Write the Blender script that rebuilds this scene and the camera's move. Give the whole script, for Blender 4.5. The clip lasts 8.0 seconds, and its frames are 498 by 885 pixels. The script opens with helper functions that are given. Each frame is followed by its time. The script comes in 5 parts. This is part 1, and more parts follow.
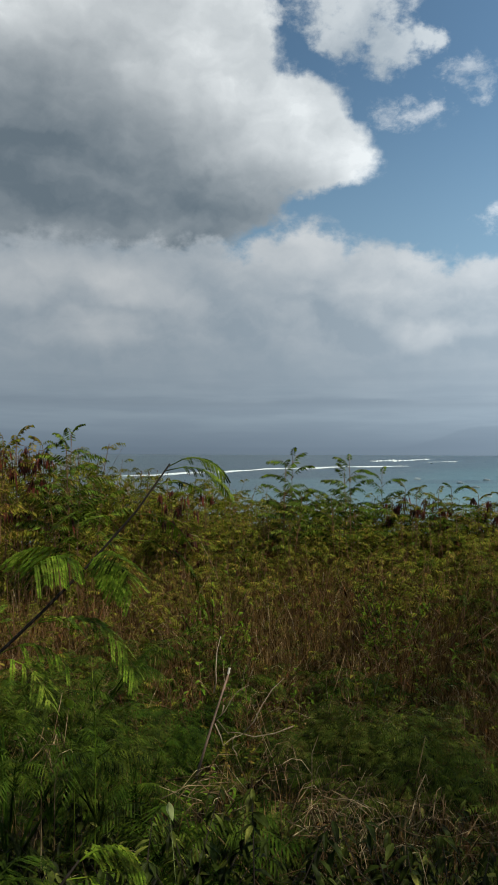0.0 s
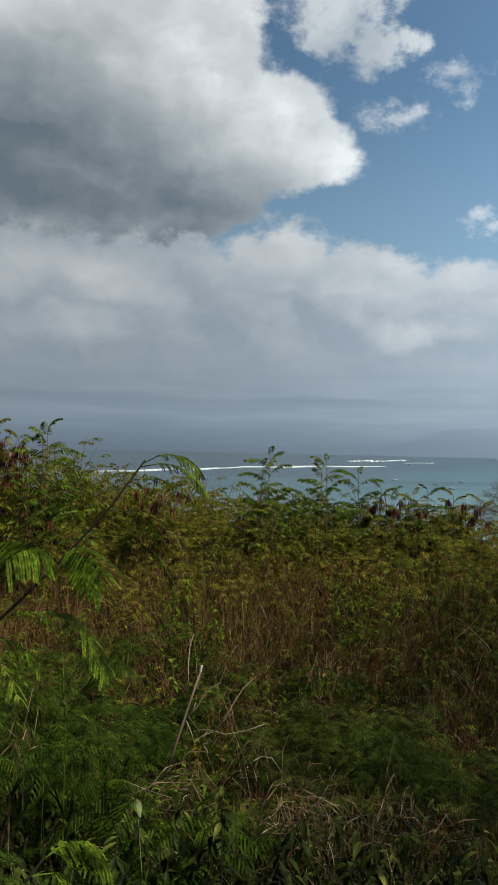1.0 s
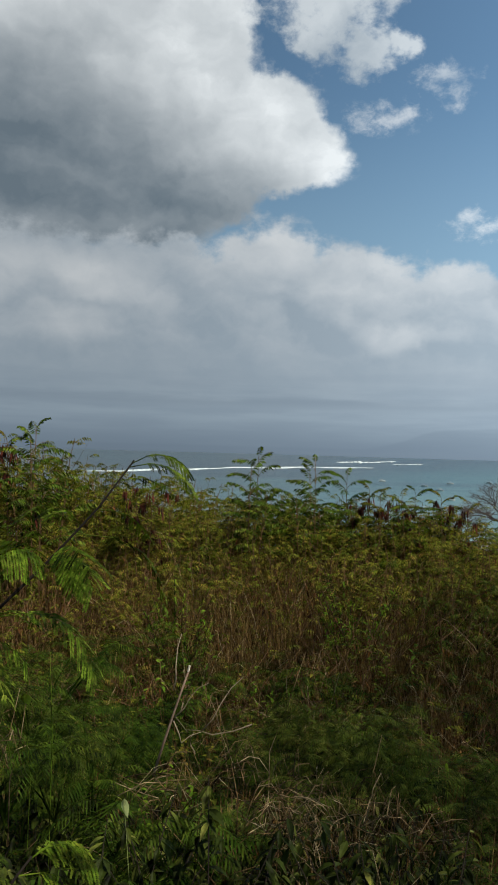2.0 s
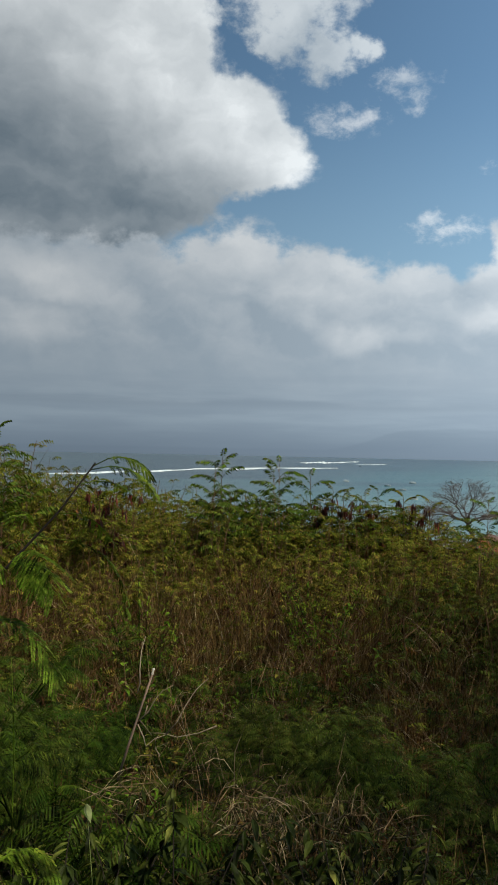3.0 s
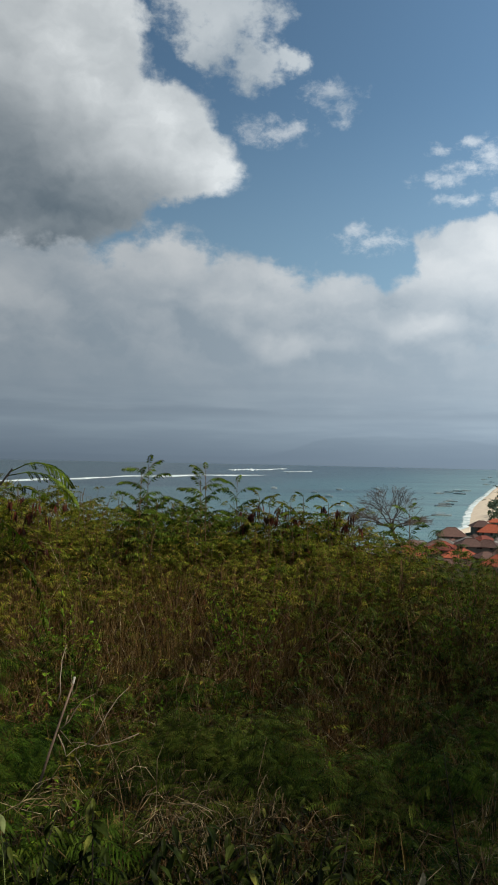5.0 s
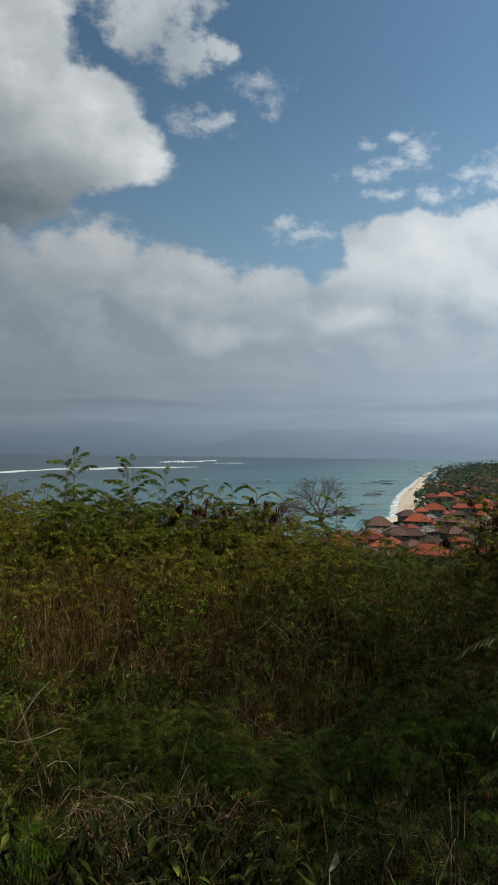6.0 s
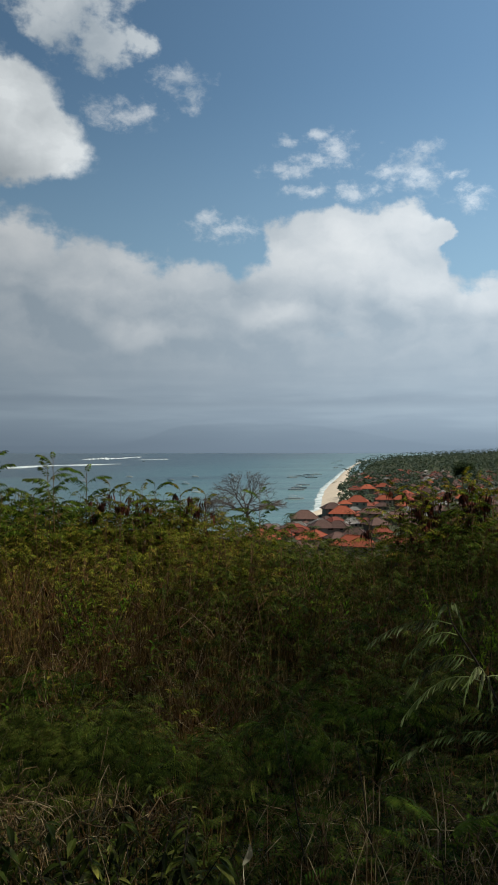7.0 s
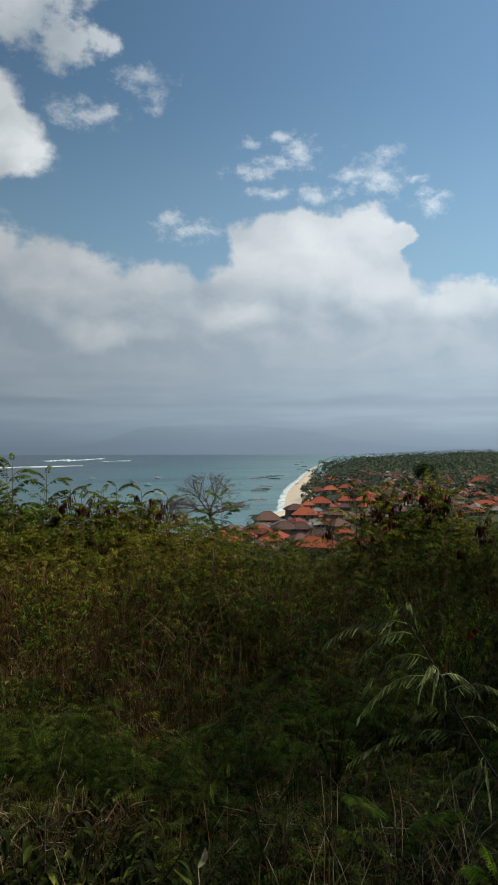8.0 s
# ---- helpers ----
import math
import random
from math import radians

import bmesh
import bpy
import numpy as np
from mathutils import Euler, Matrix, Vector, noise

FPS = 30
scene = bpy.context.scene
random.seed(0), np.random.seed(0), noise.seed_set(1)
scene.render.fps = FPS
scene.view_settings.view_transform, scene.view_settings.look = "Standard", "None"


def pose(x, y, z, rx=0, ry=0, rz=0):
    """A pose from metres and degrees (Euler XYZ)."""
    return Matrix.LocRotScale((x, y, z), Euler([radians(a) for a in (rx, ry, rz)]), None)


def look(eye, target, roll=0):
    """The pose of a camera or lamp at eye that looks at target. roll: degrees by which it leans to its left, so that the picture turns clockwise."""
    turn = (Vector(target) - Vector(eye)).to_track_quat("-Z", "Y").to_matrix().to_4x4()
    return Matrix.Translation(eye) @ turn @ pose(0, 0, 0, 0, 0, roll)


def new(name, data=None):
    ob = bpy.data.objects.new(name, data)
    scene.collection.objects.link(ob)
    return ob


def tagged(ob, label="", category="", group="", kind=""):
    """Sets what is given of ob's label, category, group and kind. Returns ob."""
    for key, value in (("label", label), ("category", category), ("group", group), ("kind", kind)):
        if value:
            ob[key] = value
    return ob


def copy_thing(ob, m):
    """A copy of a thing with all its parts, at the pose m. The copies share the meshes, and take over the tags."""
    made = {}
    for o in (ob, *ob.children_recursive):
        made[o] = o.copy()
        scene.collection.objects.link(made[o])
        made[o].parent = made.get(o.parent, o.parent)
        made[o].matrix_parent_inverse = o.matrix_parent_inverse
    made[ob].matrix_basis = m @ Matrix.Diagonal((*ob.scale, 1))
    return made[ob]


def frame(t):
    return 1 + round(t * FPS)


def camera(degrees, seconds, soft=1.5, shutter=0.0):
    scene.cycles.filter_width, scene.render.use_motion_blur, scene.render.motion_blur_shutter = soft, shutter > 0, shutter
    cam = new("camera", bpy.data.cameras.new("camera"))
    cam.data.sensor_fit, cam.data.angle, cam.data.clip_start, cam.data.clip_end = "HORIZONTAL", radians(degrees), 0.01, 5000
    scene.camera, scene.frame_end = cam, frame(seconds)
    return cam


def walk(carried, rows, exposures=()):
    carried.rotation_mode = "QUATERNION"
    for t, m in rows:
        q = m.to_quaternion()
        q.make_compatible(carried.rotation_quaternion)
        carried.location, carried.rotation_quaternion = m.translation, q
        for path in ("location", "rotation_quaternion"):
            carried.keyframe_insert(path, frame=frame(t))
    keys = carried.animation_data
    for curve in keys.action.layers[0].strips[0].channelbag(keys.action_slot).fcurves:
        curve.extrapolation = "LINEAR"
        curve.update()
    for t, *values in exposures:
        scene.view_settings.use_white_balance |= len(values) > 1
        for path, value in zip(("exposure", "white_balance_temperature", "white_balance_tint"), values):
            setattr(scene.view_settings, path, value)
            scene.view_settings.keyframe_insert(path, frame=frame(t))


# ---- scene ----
EYE = 1.6            # eye above the ground it stands on
SEA = EYE - 40.0     # sea level
cam = camera(34.93, 8.0, 1.8)
PATH = [
    (0.0, -0.0000, 0.0000, 0.0000, 0.000, 0.350, -0.163),
    (0.5, 0.0010, 0.0028, -0.0006, -0.706, 0.269, -0.792),
    (1.0, 0.0060, -0.0019, 0.0008, -1.570, 0.212, -1.289),
    (2.5, 0.0050, -0.0080, 0.0014, -3.222, 0.352, -1.510),
    (3.0, 0.0106, -0.0100, 0.0020, -4.971, 0.424, -1.194),
    (3.5, 0.0141, -0.0080, -0.0020, -6.542, 0.325, -1.039),
    (4.0, 0.0231, -0.0190, 0.0010, -7.638, 0.263, -0.924),
    (5.3, 0.0333, -0.0330, -0.0008, -11.319, 1.211, -1.214),
    (5.5, 0.0390, -0.0340, -0.0010, -12.265, 1.152, -1.150),
    (6.0, 0.0615, -0.0300, -0.0090, -15.178, 0.536, -0.853),
    (6.5, 0.0811, -0.0300, -0.0083, -17.975, 0.274, -0.287),
    (7.0, 0.0916, -0.0366, -0.0065, -20.584, 0.246, -0.025),
    (7.5, 0.1026, -0.0395, -0.0068, -22.126, 0.266, -0.070),
    (8.0, 0.1061, -0.0385, -0.0078, -23.244, 0.350, 0.000),
]
EXPOSURES = [(0.0, 0.04), (4.0, 0.0), (5.5, -0.27), (6.0, -0.32), (6.5, -0.28), (8.0, -0.22)]
walk(cam, [(t, pose(x, y, EYE + z, 90 + pitch, roll, yaw)) for t, x, y, z, yaw, pitch, roll in PATH], EXPOSURES)


# ---- node graphs ----
class Graph:
    """Short calls for nodes of one tree."""

    def __init__(self, tree):
        self.tree = tree
        tree.nodes.clear()

    def node(self, kind):
        return self.tree.nodes.new(kind)

    def put(self, socket, value):
        if isinstance(value, bpy.types.NodeSocket):
            self.tree.links.new(value, socket)
        elif value is not None:
            socket.default_value = value

    def math(self, op, a, b=None, c=None, clamp=False):
        n = self.node("ShaderNodeMath")
        n.operation, n.use_clamp = op, clamp
        for s, v in zip(n.inputs, (a, b, c)):
            self.put(s, v)
        return n.outputs[0]

    def vec(self, op, a, b=None):
        n = self.node("ShaderNodeVectorMath")
        n.operation = op
        for s, v in zip(n.inputs, (a, b)):
            self.put(s, v)
        return n.outputs["Value"] if op in ("LENGTH", "DOT_PRODUCT") else n.outputs[0]

    def join(self, x, y, z=0.0):
        n = self.node("ShaderNodeCombineXYZ")
        for s, v in zip(n.inputs, (x, y, z)):
            self.put(s, v)
        return n.outputs[0]

    def split(self, v):
        n = self.node("ShaderNodeSeparateXYZ")
        self.put(n.inputs[0], v)
        return n.outputs

    def noise(self, v, scale, detail=4.0, rough=0.55, colour=False):
        n = self.node("ShaderNodeTexNoise")
        self.put(n.inputs["Vector"], v)
        n.inputs["Scale"].default_value = scale
        n.inputs["Detail"].default_value = detail
        n.inputs["Roughness"].default_value = rough
        return n.outputs["Color" if colour else "Fac"]

    def step(self, v, a, b, lo=0.0, hi=1.0):
        n = self.node("ShaderNodeMapRange")
        n.interpolation_type = "SMOOTHSTEP"
        for k, x in (("Value", v), ("From Min", a), ("From Max", b), ("To Min", lo), ("To Max", hi)):
            self.put(n.inputs[k], x)
        return n.outputs[0]

    def mix(self, f, a, b, blend="MIX"):
        n = self.node("ShaderNodeMix")
        n.data_type, n.blend_type = "RGBA", blend
        self.put(n.inputs["Factor"], f)
        self.put(n.inputs[6], a if not isinstance(a, tuple) else (*a, 1.0))
        self.put(n.inputs[7], b if not isinstance(b, tuple) else (*b, 1.0))
        return n.outputs[2]

    def ramp(self, f, stops):
        n = self.node("ShaderNodeValToRGB")
        self.put(n.inputs[0], f)
        els = n.color_ramp.elements
        while len(els) < len(stops):
            els.new(0.5)
        for e, (p, c) in zip(els, stops):
            e.position, e.color = p, (*c, 1.0)
        return n.outputs[0]


# ---- sky ----
SUN_ELEV, SUN_AZ = 54.0, 128.0      # degrees; azimuth to the right of the first view
world = bpy.data.worlds.new("sky")
scene.world = world
world.use_nodes = True
g = Graph(world.node_tree)
way = g.node("ShaderNodeTexCoord").outputs["Generated"]
wx, wy, wz = g.split(way)
az = g.math("MULTIPLY", g.math("ARCTAN2", wx, wy), 57.2958)
el = g.math("MULTIPLY", g.math("ARCSINE", wz), 57.2958)
flat = g.join(az, el)
warp1 = g.vec("SUBTRACT", g.noise(way, 8.0, 2.0, 0.5, True), (0.5, 0.5, 0.5))
warp2 = g.vec("SUBTRACT", g.noise(way, 22.0, 7.0, 0.56, True), (0.5, 0.5, 0.5))


def bent(coarse, fine):
    """The bearing and height angle, stirred by two sizes of turbulence, in degrees."""
    return g.vec("ADD", flat, g.vec("ADD", g.vec("MULTIPLY", warp1, (coarse, coarse * 0.8, 0)), g.vec("MULTIPLY", warp2, (fine, fine * 0.85, 0))))


place, place_small, place_soft = bent(1.6, 3.4), bent(0.8, 2.0), bent(5.0, 2.0)


def puff(where, x, y, rx, ry):
    """1 in the middle of one cloud lobe, 0 at its rim, below 0 outside."""
    d = g.vec("MULTIPLY", g.vec("SUBTRACT", where, (x, y, 0.0)), (1.0 / rx, 1.0 / ry, 0.0))
    return g.math("SUBTRACT", 1.0, g.vec("LENGTH", d))


def puffs(where, lobes, blend=0.10):
    out = None
    for lobe in lobes:
        p = puff(where, *lobe)
        out = p if out is None else g.math("SMOOTH_MAX", out, p, blend)
    return out


heap = puffs(place, [(-9, 25, 11, 8), (-14, 18.4, 14, 5.6), (-5, 17.6, 7.3, 4.0), (2.5, 19.7, 6.9, 2.5), (3.5, 21.2, 5.4, 2.2), (-1.5, 17.6, 4.6, 2.8), (0.8, 22.9, 6.2, 3.3), (-2.2, 28, 4.3, 5), (-14, 33, 14, 9)])
torn = puffs(place, [(7.4, 30.0, 5.2, 4.2), (10.3, 26.7, 2.6, 2.2), (12.6, 27.0, 1.7, 1.1), (6.0, 27.6, 2.6, 1.4)])
small = puffs(place_small, [(11.3, 22.5, 2.3, 0.75), (13.2, 22.8, 1.0, 0.45), (15.5, 24.9, 1.6, 0.6), (16.5, 23.7, 0.7, 0.8), (17.7, 16.0, 0.6, 0.6), (19.0, 15.2, 2.0, 0.55),
                            (23.4, 21.0, 0.6, 0.35), (23.6, 19.2, 1.5, 0.5), (25.6, 19.7, 1.9, 0.6), (26.8, 20.6, 1.0, 0.9), (25.9, 21.5, 0.9, 0.35)], 0.05)
small = g.math("SMOOTH_MAX", small, puffs(place_small, [(30.5, 18.9, 1.0, 0.5), (32.3, 18.6, 1.6, 1.3), (33.3, 20.3, 0.9, 0.35), (36.3, 16.8, 1.0, 0.65),
                                                        (24.8, 17.8, 1.4, 0.3), (28.2, 17.7, 1.7, 0.45), (35.0, 18.4, 0.7, 0.4)], 0.05), 0.05)
bank = puffs(place, [(-14, 9.5, 9, 5.6), (-5, 9.5, 8, 5.6), (3.5, 10, 5.4, 6.0), (9, 9, 7, 5.5), (15, 8.3, 8, 4.9), (23, 8.8, 4.4, 4.7), (27.3, 11.5, 5.4, 4.6), (24.8, 14.2, 3.0, 2.5), (28.3, 14.4, 4.0, 2.7),
                     (31.4, 13.9, 3.0, 2.8), (33.6, 14.6, 1.7, 1.1), (32.4, 12.0, 2.5, 2.4), (32, 8.6, 5, 4.4), (38.5, 7.5, 7, 4.1), (47, 8, 8, 5), (-30, 10, 14, 5)])
fine = g.math("MULTIPLY", g.math("SUBTRACT", g.noise(g.vec("MULTIPLY", way, (1.0, 1.0, 1.4)), 40.0, 8.0, 0.62), 0.5), 1.15)
outside = g.math("MAXIMUM", g.step(g.math("ABSOLUTE", g.math("SUBTRACT", az, 11.0)), 38.0, 60.0), g.step(el, 36.0, 50.0))
rest = g.math("SUBTRACT", g.math("MULTIPLY", g.noise(way, 2.2, 6.0, 0.55), 2.4), g.math("SUBTRACT", 2.15, outside))
cover_heap = g.step(g.math("ADD", heap, g.math("MULTIPLY", fine, 0.30)), -0.06, 0.20)
cover_torn = g.math("MULTIPLY", g.step(g.math("ADD", torn, g.math("MULTIPLY", fine, 1.6)), -0.1, 0.6), 0.85)
wisp = g.math("SUBTRACT", g.noise(g.vec("ADD", g.vec("MULTIPLY", way, (1.0, 1.0, 1.5)), g.vec("MULTIPLY", warp2, (0.02, 0.02, 0.02))), 55.0, 8.0, 0.66), 0.5)
cover_small = g.math("MULTIPLY", g.step(g.math("ADD", small, g.math("MULTIPLY", wisp, 4.5)), -0.6, 1.6), 0.62)
cover_bank = g.math("MAXIMUM", g.step(g.math("ADD", bank, g.math("MULTIPLY", fine, 0.4)), -0.06, 0.2), g.step(el, 9.5, 7.5))
cover_rest = g.step(rest, 0.0, 0.3)

blue = g.node("ShaderNodeTexSky")
blue.sky_type, blue.sun_disc = "NISHITA", False
blue.sun_elevation, blue.sun_rotation = radians(SUN_ELEV), radians(SUN_AZ)
blue.altitude, blue.air_density, blue.dust_density, blue.ozone_density = 40.0, 1.0, 1.6, 1.0
# cloud colours are ten times the seen ones, as the background's strength is 0.1
WHITE, GREY, DARK, HAZE = (6.5, 6.9, 7.1), (2.9, 3.4, 3.8), (1.25, 1.65, 2.0), (1.95, 2.5, 3.05)
# billows: the side of each swelling that faces the sun is the lighter one
swell_at = g.vec("ADD", g.vec("MULTIPLY", way, (1.0, 1.0, 1.7)), g.vec("MULTIPLY", warp2, (0.05, 0.05, 0.08)))
lump = g.noise(swell_at, 10.0, 7.0, 0.5)
lump_sunward = g.noise(g.vec("ADD", swell_at, (0.020, -0.004, 0.026)), 10.0, 7.0, 0.5)
relief = g.math("SUBTRACT", lump, lump_sunward)
billow = g.math("ADD", 0.5, g.math("MULTIPLY", g.math("SUBTRACT", lump, 0.5), 1.3))
under = puffs(place_soft, [(-18, 18.9, 17.5, 7.2), (-5.5, 16.4, 11, 4.2)], 0.3)
heap_shade = g.math("SUBTRACT", g.step(under, -0.40, 0.70, 0.10, 0.95), g.math("MULTIPLY", relief, 0.9))
heap_shade = g.math("ADD", heap_shade, g.math("MULTIPLY", g.math("SUBTRACT", billow, 0.5), 0.45), clamp=True)
heap_colour = g.mix(g.math("POWER", heap_shade, 0.7), WHITE, DARK)
torn_colour = g.mix(g.math("SUBTRACT", g.step(billow, 0.25, 0.8), g.math("MULTIPLY", relief, 1.2), clamp=True), (5.4, 5.8, 6.0), GREY)
lit = puffs(place_soft, [(-16, 12.0, 5, 2.0), (-9, 11.6, 4.5, 1.8), (-10.5, 8.6, 6, 1.7), (3.5, 14.0, 5, 2.2), (12.5, 11.8, 6, 2.0), (27.5, 13.9, 7.5, 3.8), (31.5, 11.4, 4.5, 2.2), (29, 15.5, 6, 2.5),
                         (38.5, 9.8, 6, 2.0), (22, 9.2, 3, 1.2), (13.2, 7.8, 3, 1.0)], 0.2)
bank_shade = g.math("SUBTRACT", g.step(el, 15.0, 6.0, 0.62, 0.95), g.step(lit, -0.35, 0.8, 0.0, 0.42))
bank_shade = g.math("SUBTRACT", bank_shade, g.math("MULTIPLY", relief, g.step(el, 4.0, 10.0, 0.3, 1.1)), clamp=True)
bank_colour = g.mix(bank_shade, (4.9, 5.2, 5.4), (2.35, 2.9, 3.4))
streak = g.noise(g.vec("MULTIPLY", way, (6.0, 6.0, 60.0)), 1.3, 5.0, 0.5)
haze_colour = g.mix(g.step(streak, 0.35, 0.7), HAZE, (2.2, 2.8, 3.35))
sky = g.mix(g.step(el, 26.0, 8.0, 0.0, 0.45), g.mix(1.0, blue.outputs[0], (0.62, 0.78, 0.78), "MULTIPLY"), (2.2, 3.3, 4.2))
sky = g.mix(cover_torn, sky, torn_colour)
sky = g.mix(cover_small, sky, g.mix(g.step(billow, 0.4, 0.7), (5.6, 5.9, 6.1), (3.6, 4.1, 4.5)))
sky = g.mix(cover_heap, sky, heap_colour)
sky = g.mix(cover_bank, sky, bank_colour)
sky = g.mix(cover_rest, sky, g.mix(billow, (1.5, 1.5, 1.42), (0.7, 0.72, 0.70)))
sky = g.mix(g.step(g.math("ADD", el, g.math("MULTIPLY", streak, 2.5)), 8.0, 2.5), sky, haze_colour)
# a dim flat layer over the sea and a paler strip under it
layer = g.math("ADD", el, g.math("MULTIPLY", g.math("SUBTRACT", streak, 0.5), 0.9))
sky = g.mix(g.math("MULTIPLY", g.step(g.math("ABSOLUTE", g.math("SUBTRACT", layer, 3.2)), 0.55, 0.0), 0.32), sky, (1.5, 1.95, 2.45))
sky = g.mix(g.step(el, 2.4, -0.3, 0.0, 0.85), sky, (1.3, 1.75, 2.25))
# far mountains of another island, faint in the haze
ridge = g.math("ADD", 1.2, g.math("MULTIPLY", g.noise(g.join(az, 0.0, 3.0), 0.22, 4.0, 0.5), 0.9))
ridge = g.math("MULTIPLY", ridge, g.math("MULTIPLY", g.step(az, 10.0, 18.0), g.step(az, 36.0, 23.0)))
mount = g.step(g.math("SUBTRACT", ridge, el), -0.12, 0.12)
sky = g.mix(g.math("MULTIPLY", mount, 0.22), sky, (1.1, 1.5, 1.95))
ground_side = g.step(el, -0.2, -1.5)
sky = g.mix(ground_side, sky, (1.2, 1.5, 1.7))
# the sky brightens towards the sun's side
glow = g.math("POWER", 2.0, g.step(az, -15.0, 45.0, 0.0, 1.05))
sky = g.vec("MULTIPLY", sky, g.join(glow, glow, glow))
back = g.node("ShaderNodeBackground")
g.put(back.inputs[0], sky)
back.inputs[1].default_value = 0.1
g.put(g.node("ShaderNodeOutputWorld").inputs[0], back.outputs[0])

sun = bpy.data.lights.new("sun", "SUN")
sun.energy, sun.angle, sun.color = 4.7, radians(0.9), (1.0, 0.90, 0.72)
sun_lamp = new("sun", sun)
sa, se = radians(SUN_AZ), radians(SUN_ELEV)
sun_lamp.matrix_basis = look((math.sin(sa) * math.cos(se) * 60, math.cos(sa) * math.cos(se) * 60, 60 * math.sin(se)), (0, 0, 0))


# ---- materials ----
def material(name):
    m = bpy.data.materials.new(name)
    m.use_nodes = True
    return m, Graph(m.node_tree)


def finish(g, shader):
    g.put(g.node("ShaderNodeOutputMaterial").inputs[0], shader)


def principled(g, colour, rough=0.6, spec=0.4, metal=0.0, normal=None):
    n = g.node("ShaderNodeBsdfPrincipled")
    g.put(n.inputs["Base Color"], colour if not isinstance(colour, tuple) else (*colour, 1.0))
    g.put(n.inputs["Roughness"], rough)
    n.inputs["Specular IOR Level"].default_value = spec
    n.inputs["Metallic"].default_value = metal
    if normal is not None:
        g.put(n.inputs["Normal"], normal)
    return n.outputs[0]


def bump(g, height, strength, distance):
    n = g.node("ShaderNodeBump")
    n.inputs["Strength"].default_value = strength
    n.inputs["Distance"].default_value = distance
    g.put(n.inputs["Height"], height)
    return n.outputs[0]


def leaf_material(name, stops, through_light=0.3, rough=0.62, spec=0.05):
    """Leaves that differ one by one and from plant to plant, with dark gaps painted in."""
    m, g = material(name)
    isl = g.node("ShaderNodeNewGeometry").outputs["Random Per Island"]
    plant = g.node("ShaderNodeObjectInfo").outputs["Random"]
    spot = g.noise(g.node("ShaderNodeNewGeometry").outputs["Position"], 1.6, 2.0)
    clump = g.noise(g.node("ShaderNodeNewGeometry").outputs["Position"], 6.5, 2.0)
    f = g.math("ADD", g.math("MULTIPLY", g.math("SUBTRACT", isl, 0.2), 0.62), g.math("MULTIPLY", plant, 0.25))
    f = g.math("ADD", f, g.math("MULTIPLY", g.math("SUBTRACT", clump, 0.38), 1.1))
    f = g.math("ADD", f, g.math("MULTIPLY", g.math("SUBTRACT", spot, 0.4), 0.7), clamp=True)
    c = g.ramp(f, stops)
    # noise blotches paint the dark shaded gaps between leaves into their colour
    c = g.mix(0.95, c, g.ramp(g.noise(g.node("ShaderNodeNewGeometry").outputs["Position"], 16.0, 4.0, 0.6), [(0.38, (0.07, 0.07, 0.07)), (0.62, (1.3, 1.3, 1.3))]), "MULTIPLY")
    t = g.node("ShaderNodeBsdfTranslucent")
    g.put(t.inputs[0], g.mix(1.0, c, (1.0, 1.0, 0.55), "MULTIPLY"))
    mx = g.node("ShaderNodeMixShader")
    mx.inputs[0].default_value = through_light
    g.put(mx.inputs[1], principled(g, c, rough, spec))
    g.put(mx.inputs[2], t.outputs[0])
    finish(g, mx.outputs[0])
    return m


def grain_material(name, a, b, scale=20.0, rough=0.8, spec=0.2, relief=0.3, stretch=(1, 1, 1), depth=0.01):
    """Two-scale stained surface between two colours."""
    m, g = material(name)
    v = g.vec("MULTIPLY", g.node("ShaderNodeTexCoord").outputs["Object"], stretch)
    n1, n2 = g.noise(v, scale, 6.0, 0.6), g.noise(v, scale * 0.13, 3.0)
    rnd = g.node("ShaderNodeObjectInfo").outputs["Random"]
    f = g.math("ADD", g.math("MULTIPLY", n1, 0.55), g.math("ADD", g.math("MULTIPLY", n2, 0.45), g.math("MULTIPLY", g.math("SUBTRACT", rnd, 0.5), 0.3)))
    c = g.ramp(f, [(0.3, a), (0.7, b)])
    finish(g, principled(g, c, rough, spec, normal=bump(g, n1, relief, depth)))
    return m


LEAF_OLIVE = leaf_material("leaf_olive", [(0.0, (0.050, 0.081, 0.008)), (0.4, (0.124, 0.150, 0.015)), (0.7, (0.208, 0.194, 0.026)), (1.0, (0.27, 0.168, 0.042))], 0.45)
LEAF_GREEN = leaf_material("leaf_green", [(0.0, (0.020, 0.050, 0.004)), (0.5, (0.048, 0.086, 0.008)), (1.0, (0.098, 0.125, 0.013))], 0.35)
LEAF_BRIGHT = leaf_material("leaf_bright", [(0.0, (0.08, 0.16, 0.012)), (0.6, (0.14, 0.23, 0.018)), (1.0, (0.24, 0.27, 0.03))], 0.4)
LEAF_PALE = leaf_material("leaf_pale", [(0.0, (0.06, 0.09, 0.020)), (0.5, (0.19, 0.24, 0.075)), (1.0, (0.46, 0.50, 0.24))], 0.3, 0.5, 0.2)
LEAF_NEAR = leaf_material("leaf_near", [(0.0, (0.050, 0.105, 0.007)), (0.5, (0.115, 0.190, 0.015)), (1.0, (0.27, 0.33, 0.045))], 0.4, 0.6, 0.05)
# the two palest stops paint sunlit speckle onto the dark leaves
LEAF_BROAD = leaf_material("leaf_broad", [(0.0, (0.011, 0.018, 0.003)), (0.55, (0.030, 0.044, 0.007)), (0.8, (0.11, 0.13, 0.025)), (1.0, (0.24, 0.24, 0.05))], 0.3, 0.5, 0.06)
